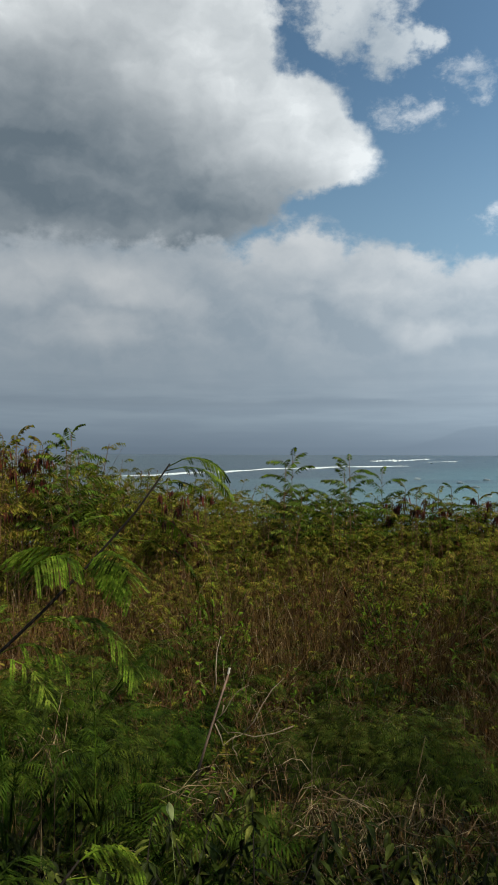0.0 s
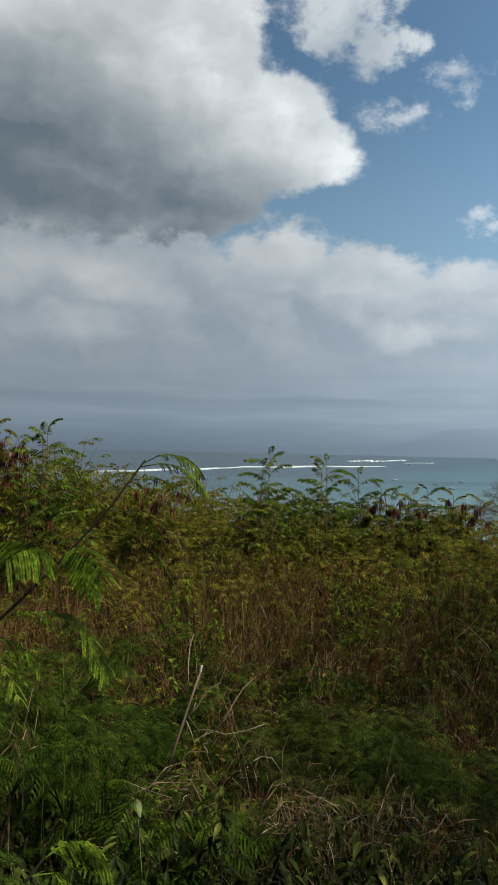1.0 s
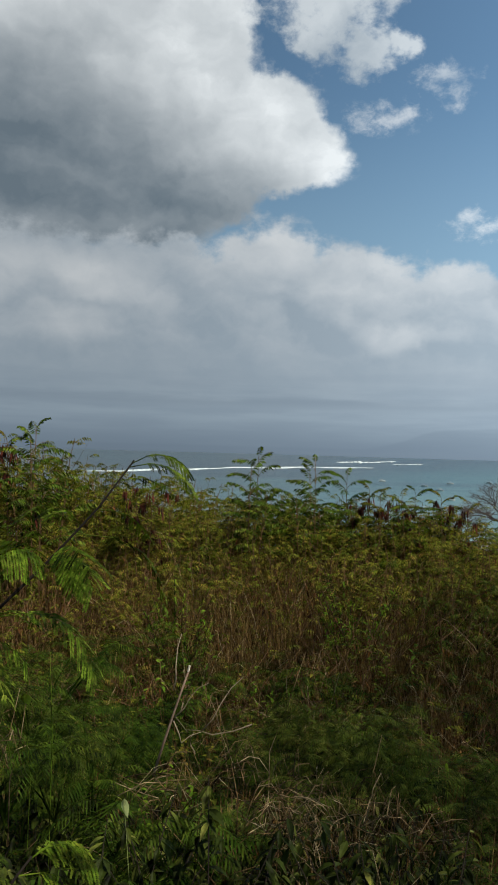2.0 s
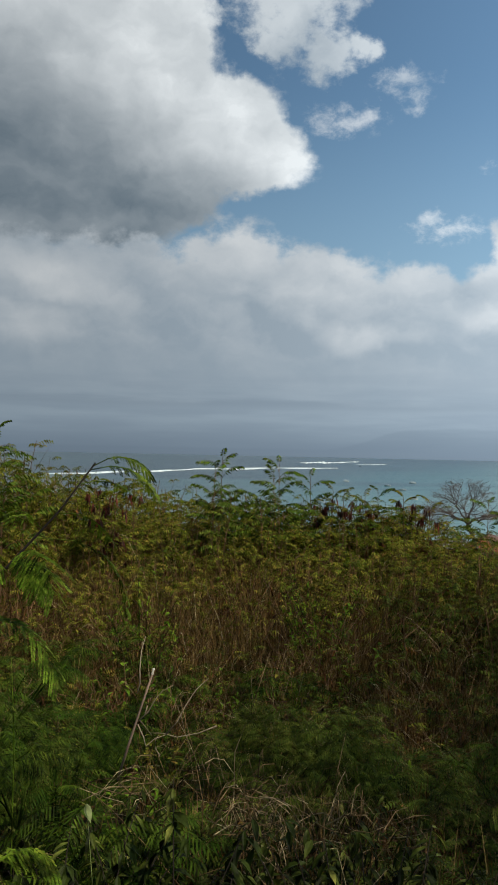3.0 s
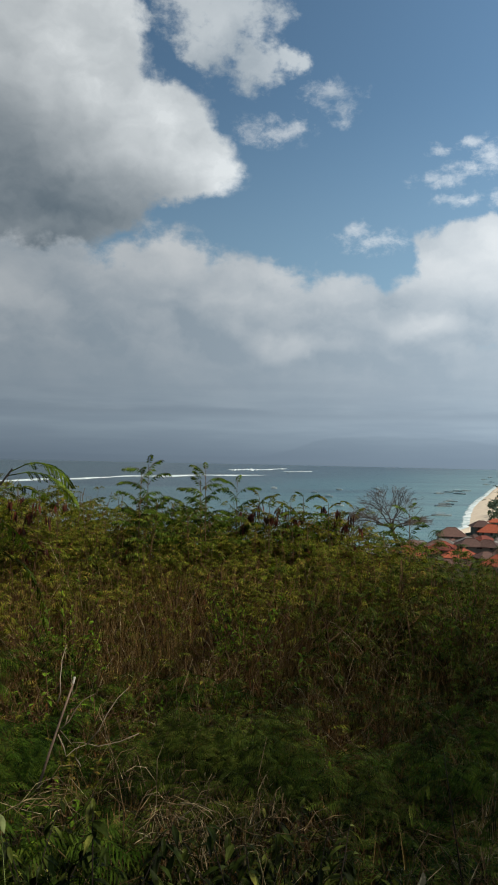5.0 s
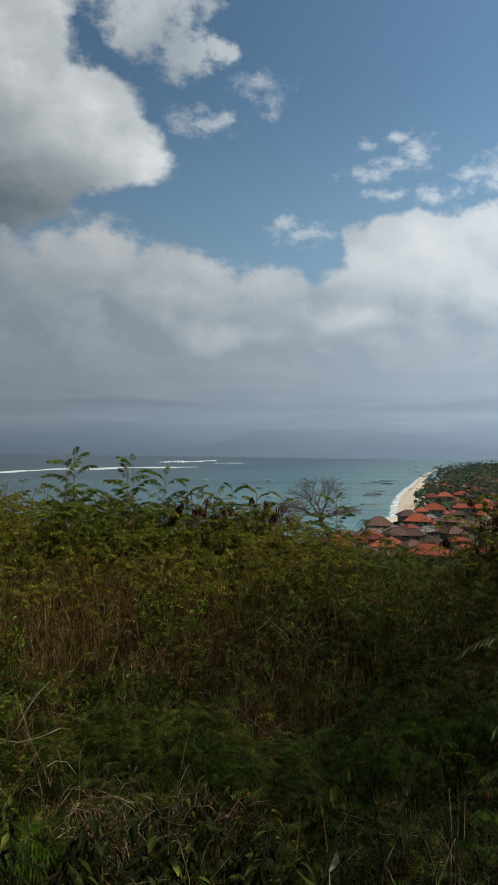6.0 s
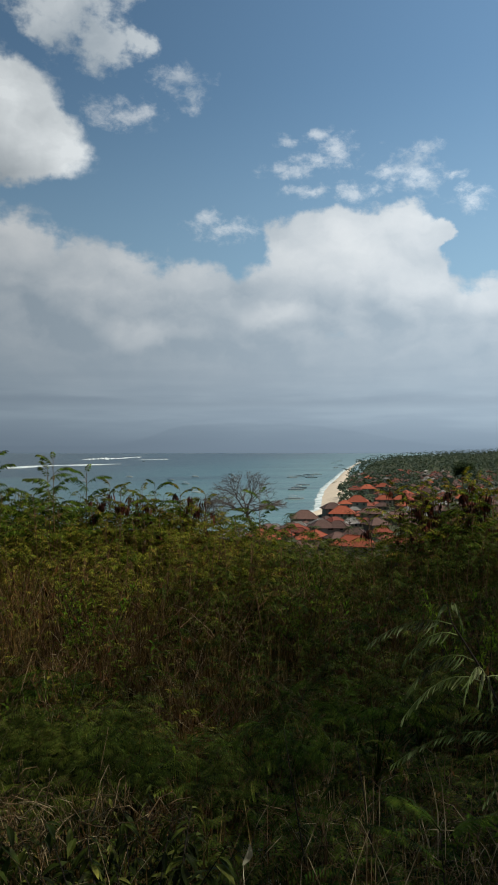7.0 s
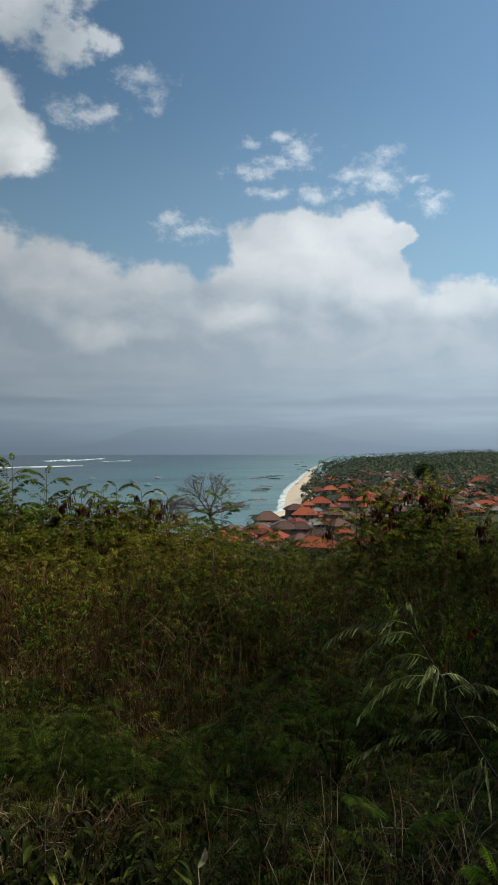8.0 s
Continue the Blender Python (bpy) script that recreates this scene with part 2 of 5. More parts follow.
# the olive leaf darkened to paint in shade; plain dull bushes use it too
LEAF_DULL_SHADED = leaf_material("leaf_dull_shaded", [(0.0, (0.026, 0.050, 0.007)), (0.5, (0.068, 0.098, 0.013)), (0.85, (0.118, 0.132, 0.023)), (1.0, (0.160, 0.125, 0.038))], 0.4)
# the green leaf darkened to paint in shade
LEAF_SHADED = leaf_material("leaf_shaded", [(0.0, (0.010, 0.030, 0.003)), (0.5, (0.024, 0.056, 0.005)), (1.0, (0.050, 0.086, 0.008))])
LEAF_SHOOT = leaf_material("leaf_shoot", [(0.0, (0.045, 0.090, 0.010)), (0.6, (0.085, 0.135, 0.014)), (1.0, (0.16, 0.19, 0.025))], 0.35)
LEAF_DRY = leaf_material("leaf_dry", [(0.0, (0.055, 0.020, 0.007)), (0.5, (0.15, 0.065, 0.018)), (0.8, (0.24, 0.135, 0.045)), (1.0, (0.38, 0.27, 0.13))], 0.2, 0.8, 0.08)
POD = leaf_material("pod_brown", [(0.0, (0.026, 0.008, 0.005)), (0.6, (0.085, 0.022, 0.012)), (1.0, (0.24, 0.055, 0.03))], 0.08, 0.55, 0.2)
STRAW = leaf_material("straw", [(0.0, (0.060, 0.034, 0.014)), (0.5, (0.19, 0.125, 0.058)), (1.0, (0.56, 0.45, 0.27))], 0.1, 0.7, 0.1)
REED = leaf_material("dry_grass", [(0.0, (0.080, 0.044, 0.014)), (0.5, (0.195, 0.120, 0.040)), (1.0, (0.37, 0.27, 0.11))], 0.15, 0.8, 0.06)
BLEACHED = grain_material("bleached_twig", (0.15, 0.11, 0.07), (0.33, 0.26, 0.18), 60.0)
DARK_BARK = grain_material("bark_dark", (0.010, 0.008, 0.006), (0.026, 0.018, 0.013), 80.0, stretch=(1, 1, 0.2))
STEM = grain_material("stem_brown", (0.07, 0.035, 0.016), (0.19, 0.11, 0.05), 50.0, stretch=(1, 1, 0.15))
BARE_BARK = grain_material("bark_bare", (0.060, 0.048, 0.042), (0.150, 0.118, 0.102), 4.0, depth=0.05)
GREY_BARK = grain_material("bark_grey", (0.085, 0.07, 0.062), (0.21, 0.17, 0.15), 4.0, depth=0.05)


# ---- mesh building ----
class Shape:
    """Gathers points and faces of one mesh."""

    def __init__(self):
        self.v, self.f = [], []

    def add(self, points, faces):
        n = len(self.v)
        self.v.extend(points)
        self.f.extend([tuple(i + n for i in f) for f in faces])

    def tube(self, pts, r0, r1, sides=4):
        pts = [Vector(p) for p in pts]
        n = len(pts)
        base = len(self.v)
        for i, p in enumerate(pts):
            d = (pts[min(i + 1, n - 1)] - pts[max(i - 1, 0)]).normalized()
            a = d.orthogonal().normalized() if abs(d.z) > 0.99 else d.cross(Vector((0, 0, 1))).normalized()
            b = d.cross(a)
            r = r0 + (r1 - r0) * i / max(n - 1, 1)
            for k in range(sides):
                w = 2 * math.pi * k / sides
                self.v.append(tuple(p + a * (math.cos(w) * r) + b * (math.sin(w) * r)))
        for i in range(n - 1):
            for k in range(sides):
                k2 = (k + 1) % sides
                o = base + i * sides
                self.f.append((o + k, o + k2, o + sides + k2, o + sides + k))
        self.f.append(tuple(base + k for k in range(sides))[::-1])
        self.f.append(tuple(base + (n - 1) * sides + k for k in range(sides)))

    def box(self, x0, y0, z0, x1, y1, z1):
        p = [(x, y, z) for z in (z0, z1) for y in (y0, y1) for x in (x0, x1)]
        self.add(p, [(0, 2, 3, 1), (4, 5, 7, 6), (0, 1, 5, 4), (2, 6, 7, 3), (0, 4, 6, 2), (1, 3, 7, 5)])

    def blade(self, a, b, side, width):
        """A flat leaflet with a pointed end."""
        a, b = Vector(a), Vector(b)
        s = Vector(side).normalized() * (width / 2)
        m = a.lerp(b, 0.45)
        self.add([tuple(a), tuple(m + s), tuple(b), tuple(m - s)], [(0, 1, 2), (0, 2, 3)])

    def broad(self, a, b, side, width, cup=0.15):
        """A lance-shaped leaf, folded along its rib and bent down."""
        a, b, s = Vector(a), Vector(b), Vector(side).normalized()
        up = s.cross(b - a).normalized()
        pts, faces = [], []
        for i, (t, w) in enumerate(((0.0, 0.08), (0.2, 0.75), (0.45, 1.0), (0.75, 0.6), (1.0, 0.02))):
            c = a.lerp(b, t) + up * (math.sin(t * math.pi) * 0.1 * (b - a).length)
            h = s * (w * width / 2)
            pts += [tuple(c - h + up * (cup * w * width)), tuple(c), tuple(c + h + up * (cup * w * width))]
            if i:
                o = 3 * (i - 1)
                faces += [(o, o + 1, o + 4, o + 3), (o + 1, o + 2, o + 5, o + 4)]
        self.add(pts, faces)

    def mesh(self, name, mat, smooth=False):
        m = bpy.data.meshes.new(name)
        m.from_pydata(self.v, [], self.f)
        m.materials.append(mat)
        if smooth:
            m.polygons.foreach_set("use_smooth", [True] * len(m.polygons))
        m.update()
        return m


def part(name, shape, mat, parent, label="", smooth=False):
    ob = new(name, shape if isinstance(shape, bpy.types.Mesh) else shape.mesh(name, mat, smooth))
    ob.parent = parent
    return tagged(ob, label) if label else ob


def thing(name, label, category, group="", at=(0, 0, 0)):
    ob = new(name)
    ob.empty_display_size = 0.1
    ob.location = at
    return tagged(ob, label, category, group)


def solid(name, shape, mat, label, category, group="", kind="", smooth=False):
    return tagged(new(name, shape.mesh(name, mat, smooth)), label, category, group, kind)


def at(az, el, d):
    """A point d metres off the first eye on the ground plan, by its bearing and its height angle in degrees."""
    a = radians(az)
    return Vector((d * math.sin(a), d * math.cos(a), EYE + d * math.tan(radians(el))))


def at_last(az, el, d):
    """The same from the walk's last eye."""
    return at(az, el, d) + Vector((0.106, -0.0385, -0.008))


PROFILE_D = [0, 3, 7, 12, 20, 30, 90, 160, 240, 6000]
PROFILE_Z = [0, -0.25, -0.85, -1.4, -2.4, -3.6, -11.5, -24, SEA + 2.5, SEA + 2.5]


SHORE_D = [300, 400, 498, 605, 722, 974, 1418, 2036, 2600, 3300, 3900, 4300]
SHORE_AZ = [8.0, 23.2, 25.7, 25.8, 26.05, 26.95, 27.8, 28.8, 30.5, 33.0, 38.0, 50.0]


def shore_az(d):
    return float(np.interp(d, SHORE_D, SHORE_AZ))


def ground_z(x, y):
    d = math.hypot(x, y)
    z = float(np.interp(d, PROFILE_D, PROFILE_Z))
    if d > 290:
        inland = radians(math.degrees(math.atan2(x, y)) - shore_az(d)) * d
        if 0 < inland < 90:
            return SEA + float(np.interp(inland, [0, 55, 75], [-1.5, 1.4, 2.5]))
        if inland > 0 and d > 900:
            z += 13.0 * min(1.0, (d - 900) / 1500) * min(1.0, (inland - 90) / 250 if inland > 90 else 0.0)
    rough = min(d, 3.0) / 3.0
    z += rough * 0.10 * noise.noise((x * 0.9, y * 0.9, 0.0)) + rough * 0.03 * noise.noise((x * 4.0, y * 4.0, 5.0))
    return z


def on_ground(az, d):
    a = radians(az)
    x, y = d * math.sin(a), d * math.cos(a)
    return Vector((x, y, ground_z(x, y)))


SKY_AZ = [-40, -17, -12, -8, -2, 5, 12, 17, 20, 24, 27, 30, 32, 34, 36, 38, 41, 60]
SKY_EL = [1.0, 0.9, 0.0, -1.2, -2.4, -2.9, -3.5, -3.9, -4.8, -5.9, -6.4, -6.6, -5.6, -4.0, -3.7, -4.0, -4.5, -5.6]


def crest(az):
    """Height angle of the scrub's upper edge."""
    return float(np.interp(az, SKY_AZ, SKY_EL))


# ---- fronds and shrubs ----
def frond(leaf, stalk, a, b, rng, pairs=6, pinna=0.08, leaflets=0, sag=0.12, width=0.018, hang=0.5, fat=0.8, thin=False, rib=0.003):
    """A twice-feathered leaf from a to b. leaflets: pairs on each feather, or 0 for a feather in one piece."""
    a, b = Vector(a), Vector(b)
    d = b - a
    side = d.cross(Vector((0, 0, 1)))
    side = side.normalized() if side.length > 1e-4 else Vector((1, 0, 0))
    up = side.cross(d).normalized()
    L = d.length
    curve = lambda t: a + d * t + up * (4 * t * (1 - t) * sag * L)
    if stalk is not None:
        stalk.tube([curve(i / 4) for i in range(5)], 0.0016 if leaflets else rib, 0.0005, 3)
    for i in range(pairs):
        t = 0.18 + 0.82 * (i + 0.5) / pairs
        p = curve(t)
        fw = (curve(min(t + 0.05, 1.05)) - curve(t - 0.05)).normalized()
        length = pinna * (1.0 - 0.45 * abs(t - 0.55) / 0.5) * rng.uniform(0.85, 1.15)
        for sgn in (-1, 1):
            out = (side * sgn * 0.8 + fw * 0.6 + Vector((0, 0, -hang * rng.uniform(0.4, 1.3)))).normalized()
            e = p + out * length + Vector((0, 0, -0.25 * length * hang))
            across = out.cross(up).normalized()
            across = (across + Vector((rng.uniform(-.3, .3), rng.uniform(-.3, .3), rng.uniform(-.3, .3)))).normalized()
            if thin:
                h = across * (width * rng.uniform(0.4, 0.65))
                leaf.add([tuple(p.lerp(e, 0.1) - h), tuple(p.lerp(e, 0.1) + h), tuple(e)], [(0, 1, 2)])
                continue
            if not leaflets:
                leaf.blade(p, e, across, width * rng.uniform(0.8, 1.3))
                continue
            mid = p.lerp(e, 0.5) + up * (length * 0.08)
            for k in range(leaflets):
                s = (k + 0.7) / leaflets
                q = p.lerp(mid, s * 2) if s < 0.5 else mid.lerp(e, s * 2 - 1)
                ll = width * 1.0 * (1.0 - 0.5 * abs(s - 0.45)) * rng.uniform(0.85, 1.15)
                for sg in (-1, 1):
                    tip = q + (across * sg + out * 0.55).normalized() * ll + up * (rng.uniform(-0.1, 0.25) * ll)
                    n = out * (length / leaflets * fat)
                    leaf.add([tuple(q - n * 0.4), tuple(q.lerp(tip, 0.5) + n), tuple(tip), tuple(q.lerp(tip, 0.5) - n)], [(0, 1, 2, 3)])


def pod_bunch(pods, p, rng, n=14, length=0.16):
    """Flat strap-shaped pods hanging from one knot."""
    for k in range(n):
        w = rng.uniform(0, 6.28)
        o = Vector((math.cos(w), math.sin(w), 0)) * rng.uniform(0.012, 0.065)
        a = Vector(p) + o * 0.5 + Vector((0, 0, rng.uniform(-0.04, 0.03)))
        b = a + o * 0.6 + Vector((0, 0, -length * rng.uniform(0.6, 1.2)))
        pods.blade(a, b, Vector((math.cos(w + 1.3), math.sin(w + 1.3), 0.1)), 0.022)
        pods.blade(a, b, Vector((math.cos(w + 2.9), math.sin(w + 2.9), 0.1)), 0.014)


def shrub_meshes(seed, height=2.0, stems=7, spread=0.45, leaves=95, dry=150, pods=0, low_green=0.3, leaflets=0, leaf_len=0.20, pairs=6, wide=0.088):
    """Upright thin stems, feathered leaves on the upper part, dead leaves and twigs below."""
    rng = random.Random(seed)
    wood, leaf, dead, pod = Shape(), Shape(), Shape(), []
    tops = []
    for s in range(stems):
        w, r = rng.uniform(0, 6.28), spread * math.sqrt(rng.random())
        base = Vector((math.cos(w) * r * 0.5, math.sin(w) * r * 0.5, -0.05))
        h = height * rng.uniform(0.7, 1.0)
        lean = Vector((math.cos(w) * r, math.sin(w) * r, h))
        bend = Vector((rng.uniform(-.12, .12), rng.uniform(-.12, .12), 0))
        pts = [base + lean * t + bend * math.sin(t * 3.1) for t in (0, .25, .5, .75, 1)]
        wood.tube(pts, rng.uniform(0.005, 0.011), 0.0025, 4)
        tops.append(pts)
        for k in range(4):
            t = rng.uniform(0.25, 0.9)
            i = min(int(t * 4), 3)
            q = pts[i].lerp(pts[i + 1], t * 4 - i)
            w2 = rng.uniform(0, 6.28)
            e = q + Vector((math.cos(w2), math.sin(w2), rng.uniform(0.3, 1.4))) * rng.uniform(0.12, 0.38)
            wood.tube([q, q.lerp(e, 0.5) + Vector((0, 0, -0.02)), e], 0.0035, 0.0012, 3)
            tops.append([q, q.lerp(e, .25), q.lerp(e, .5), q.lerp(e, .75), e])
    for k in range(leaves):
        pts = rng.choice(tops)
        t = rng.uniform(0.55, 1.0) if rng.random() > low_green else rng.uniform(0.1, 0.6)
        i = min(int(t * 4), 3)
        q = pts[i].lerp(pts[i + 1], t * 4 - i)
        w = rng.uniform(0, 6.28)
        L = leaf_len * rng.uniform(0.6, 1.15)
        frond(leaf, None, q, q + Vector((math.cos(w), math.sin(w), rng.uniform(-0.35, 0.6))).normalized() * L, rng,
              pairs, L * 0.36, leaflets, 0.16, L * wide, 0.6, thin=True)
    for k in range(dry):
        pts = rng.choice(tops)
        t = rng.uniform(0.05, 0.8)
        i = min(int(t * 4), 3)
        q = pts[i].lerp(pts[i + 1], t * 4 - i)
        w = rng.uniform(0, 6.28)
        if k % 3:
            e = q + Vector((math.cos(w) * 0.04, math.sin(w) * 0.04, rng.uniform(-0.09, -0.02)))
            dead.blade(q, e, (math.sin(w), -math.cos(w), 0.3), rng.uniform(0.008, 0.022))
        else:
            e = q + Vector((math.cos(w) * 0.12, math.sin(w) * 0.12, rng.uniform(-0.15, 0.3)))
            dead.tube([q, e], 0.0016, 0.0008, 3)
    for k in range(pods):
        pts = tops[5 * (k % stems)]
        q = pts[-1].lerp(pts[2], rng.uniform(0.0, 0.3))
        pod.append(Shape())
        pod_bunch(pod[-1], q, rng)
    return wood, leaf, dead, pod


def shrub(name, label, meshes, leaf_mat, group):
    """A shrub of stem, foliage, withered leaves and hanging pods."""
    wood, leaf, dead, pod = meshes
    ob = thing(name, label, "shrub", group)
    part("stem", wood, STEM, ob)
    part("foliage", leaf, leaf_mat, ob)
    if dead.v:
        part("dry_foliage", dead, LEAF_DRY, ob, "brown withered leaves and twigs")
    for bunch in pod:
        part("pod", bunch, POD, ob, "hanging dark brown seed pods")
    return ob


def spin(p, turn, s, lean=0.0, way=0.0, sz=None):
    return Matrix.Translation(p) @ Matrix.Rotation(radians(way), 4, "Z") @ Matrix.Rotation(radians(lean), 4, "X") @ Matrix.Rotation(radians(turn - way), 4, "Z") @ Matrix.Diagonal((s, s, s if sz is None else sz, 1))


placed = {}


def put_out(src, m):
    """Copies of the thing; the thing itself takes the first place, at the end."""
    if src in placed:
        return copy_thing(src, m)
    placed[src] = m
    return src


def sprig_meshes(seed, height=2.6, stems=3, leaves=9, pods=0, leaf_len=0.41):
    """Straight upright shoots with arching feathered leaves spaced along their tops."""
    rng = random.Random(seed)
    wood, leaf, dead, pod = Shape(), Shape(), Shape(), []
    for s in range(stems):
        w = rng.uniform(0, 6.28)
        lean = Vector((rng.uniform(-0.22, 0.22), rng.uniform(-0.22, 0.22), height * (1.0 if s == 0 else rng.uniform(0.78, 0.95))))
        base = Vector((math.cos(w) * 0.12, math.sin(w) * 0.12, -0.05))
        if s == 0:
            base, lean = Vector((0, 0, -0.05)), Vector((0.03, 0.02, height))
        spot = lambda t: base + lean * t + Vector((math.sin(t * 4 + s), math.cos(t * 3), 0)) * 0.03
        wood.tube([spot(t) for t in (0, .3, .6, .8, 1)], 0.009, 0.003, 5)
        for k in range(leaves):
            t = 1.0 - 0.30 * k / leaves - rng.uniform(0, 0.02)
            w += 2.4 + rng.uniform(-0.4, 0.4)
            L = leaf_len * (0.35 + 0.6 * min(1.0, (k + 1) / 5)) * rng.uniform(0.8, 1.15)
            rise = 0.9 if k < 2 else rng.uniform(0.1, 0.8)
            frond(leaf, wood, spot(t), spot(t) + Vector((math.cos(w), math.sin(w), rise)).normalized() * L, rng, 11, L * 0.28, 0, 0.2, 0.021, 0.7)
        for k in range(pods):
            t = 1.0 - 0.10 * rng.random()
            pod.append(Shape())
            pod_bunch(pod[-1], spot(t) + Vector((rng.uniform(-.1, .1), rng.uniform(-.1, .1), -0.02)), rng, rng.choice((7, 10, 13)), rng.uniform(0.12, 0.18))
            wood.tube([spot(t), Vector(pod[-1].v[0])], 0.003, 0.002, 3)
    return wood, leaf, dead, pod


# ---- ground, sea, shore ----
def polar(az, d):
    a = radians(az)
    return d * math.sin(a), d * math.cos(a)


def is_land(az, d):
    return d < 290 or az > shore_az(d) or az < -75


def build_ground():
    radii = [0.0] + list(np.geomspace(0.5, 30, 70)) + list(np.geomspace(32, 4300, 90))
    bearings = list(np.arange(-180, -40, 6.0)) + list(np.arange(-40, 55, 0.6)) + list(np.arange(55, 180, 6.0))
    n = len(bearings)
    pts, faces = [], []
    for r in radii:
        for b in bearings:
            x, y = polar(b, r)
            pts.append((x, y, ground_z(x, y) if is_land(b, r) else SEA - 2.0))
    for i in range(len(radii) - 1):
        for k in range(n):
            k2 = (k + 1) % n
            faces.append((i * n + k, (i + 1) * n + k, (i + 1) * n + k2, i * n + k2))
    s = Shape()
    s.v, s.f = pts, faces
    m, g = material("soil")
    p = g.node("ShaderNodeNewGeometry").outputs["Position"]
    fine, wide = g.noise(p, 14.0, 8.0, 0.65), g.noise(p, 0.9, 4.0)
    near = g.mix(g.step(fine, 0.35, 0.65), (0.020, 0.014, 0.009), (0.062, 0.044, 0.027))
    near = g.mix(g.step(wide, 0.45, 0.65), near, (0.024, 0.022, 0.010))
    far = g.mix(g.noise(p, 0.05, 5.0), (0.030, 0.045, 0.020), (0.075, 0.076, 0.046))
    d = g.vec("LENGTH", p)
    finish(g, principled(g, g.mix(g.step(d, 60.0, 220.0), near, far), 0.95, 0.1, normal=bump(g, fine, 0.8, 0.04)))
    return solid("ground", s, m, "brown stony hillside soil with dry litter", "ground", kind="structure", smooth=True)


build_ground()


def build_sea():
    s = Shape()
    radii = list(np.geomspace(150, 4300, 40))
    bearings = list(np.arange(-60, 75, 1.5))
    n = len(bearings)
    for r in radii:
        for b in bearings:
            s.v.append((*polar(b, r), SEA))
    s.f = [(i * n + k, i * n + k + 1, (i + 1) * n + k + 1, (i + 1) * n + k) for i in range(len(radii) - 1) for k in range(n - 1)]
    m, g = material("sea_water")
    p = g.node("ShaderNodeNewGeometry").outputs["Position"]
    x, y, z = g.split(p)
    d = g.vec("LENGTH", g.join(x, y))
    patch = g.noise(g.vec("MULTIPLY", p, (0.0022, 0.006, 0.0)), 1.0, 5.0, 0.6)
    deep = g.math("ADD", g.math("MULTIPLY", d, 1.0), g.math("MULTIPLY", g.math("SUBTRACT", patch, 0.5), 1400.0))
    deep = g.math("SUBTRACT", deep, g.math("MULTIPLY", x, 1.9))
    c = g.ramp(g.math("DIVIDE", g.math("ADD", deep, 800.0), 2600.0), [(0.0, (0.140, 0.265, 0.262)), (0.3, (0.095, 0.20, 0.21)), (0.48, (0.042, 0.115, 0.135)), (0.7, (0.022, 0.052, 0.075)), (1.0, (0.018, 0.044, 0.066))])
    # streaks of uneven reflection on swell and ripples, painted into the water colour
    swell = g.noise(g.vec("MULTIPLY", p, (0.0016, 0.0085, 0.0)), 1.0, 7.0, 0.72)
    c = g.mix(g.step(swell, 0.50, 0.64, 0.0, 0.85), c, g.mix(0.72, c, (0.004, 0.018, 0.03)))
    c = g.mix(g.step(swell, 0.46, 0.3, 0.0, 0.5), c, g.mix(0.5, c, (0.12, 0.28, 0.27)))
    # dark weed beds under the shallow water
    bed = g.noise(g.vec("MULTIPLY", p, (0.006, 0.011, 0.0)), 1.0, 4.0, 0.6)
    c = g.mix(g.step(bed, 0.55, 0.68, 0.0, 0.55), c, (0.018, 0.07, 0.08))
    ripple = g.noise(g.vec("MULTIPLY", p, (0.006, 0.036, 0.03)), 1.0, 7.0, 0.72)
    c = g.mix(g.step(ripple, 0.42, 0.70, 0.0, 0.8), c, g.mix(0.5, c, (0.010, 0.036, 0.06)))
    finish(g, principled(g, c, 0.30, 0.20, normal=bump(g, g.math("ADD", ripple, g.math("MULTIPLY", swell, 1.5)), 0.8, 2.5)))
    return solid("sea", s, m, "turquoise lagoon water turning grey-blue beyond the reef", "sea", kind="structure")


build_sea()


def build_beach():
    m, g = material("sand")
    p = g.node("ShaderNodeNewGeometry").outputs["Position"]
    c = g.mix(g.noise(p, 0.08, 5.0), (0.50, 0.42, 0.33), (0.66, 0.57, 0.46))
    c = g.mix(g.step(g.noise(p, 0.5, 4.0), 0.6, 0.75), c, (0.38, 0.30, 0.21))
    finish(g, principled(g, c, 0.9, 0.15, normal=bump(g, g.noise(p, 1.0, 4.0), 0.5, 0.3)))
    s = Shape()
    ds = list(np.linspace(430, 2100, 120))
    for i, d in enumerate(ds):
        w = float(np.interp(d, [430, 520, 650, 800, 1000, 1400, 2100], [5, 11, 13, 10, 6, 3, 1.5])) * (1 + 0.25 * noise.noise((d * 0.02, 0, 0)))
        x, y = polar(shore_az(d), d)
        k = (math.cos(radians(shore_az(d))), -math.sin(radians(shore_az(d))))
        for t, z in ((-0.45, -0.8), (0.0, 0.12), (0.35, 1.2), (0.8, 2.2), (1.2, 2.75), (2.2, 2.3)):
            s.v.append((x + k[0] * w * t, y + k[1] * w * t, SEA + z + 0.15 * noise.noise((x * 0.1, y * 0.1 + t, 0))))
        if i:
            o = (i - 1) * 6
            s.f += [(o + j, o + j + 1, o + j + 7, o + j + 6) for j in range(5)]
    solid("beach", s, m, "pale sand beach curving along the lagoon", "beach", kind="structure", smooth=True)


build_beach()

m, g = material("sea_foam")
p = g.node("ShaderNodeNewGeometry").outputs["Position"]
foam_c = g.mix(g.step(g.noise(p, 0.12, 6.0, 0.7), 0.38, 0.6), (0.34, 0.44, 0.47), (0.68, 0.72, 0.73))
finish(g, principled(g, foam_c, 0.9, 0.1))
FOAM = m


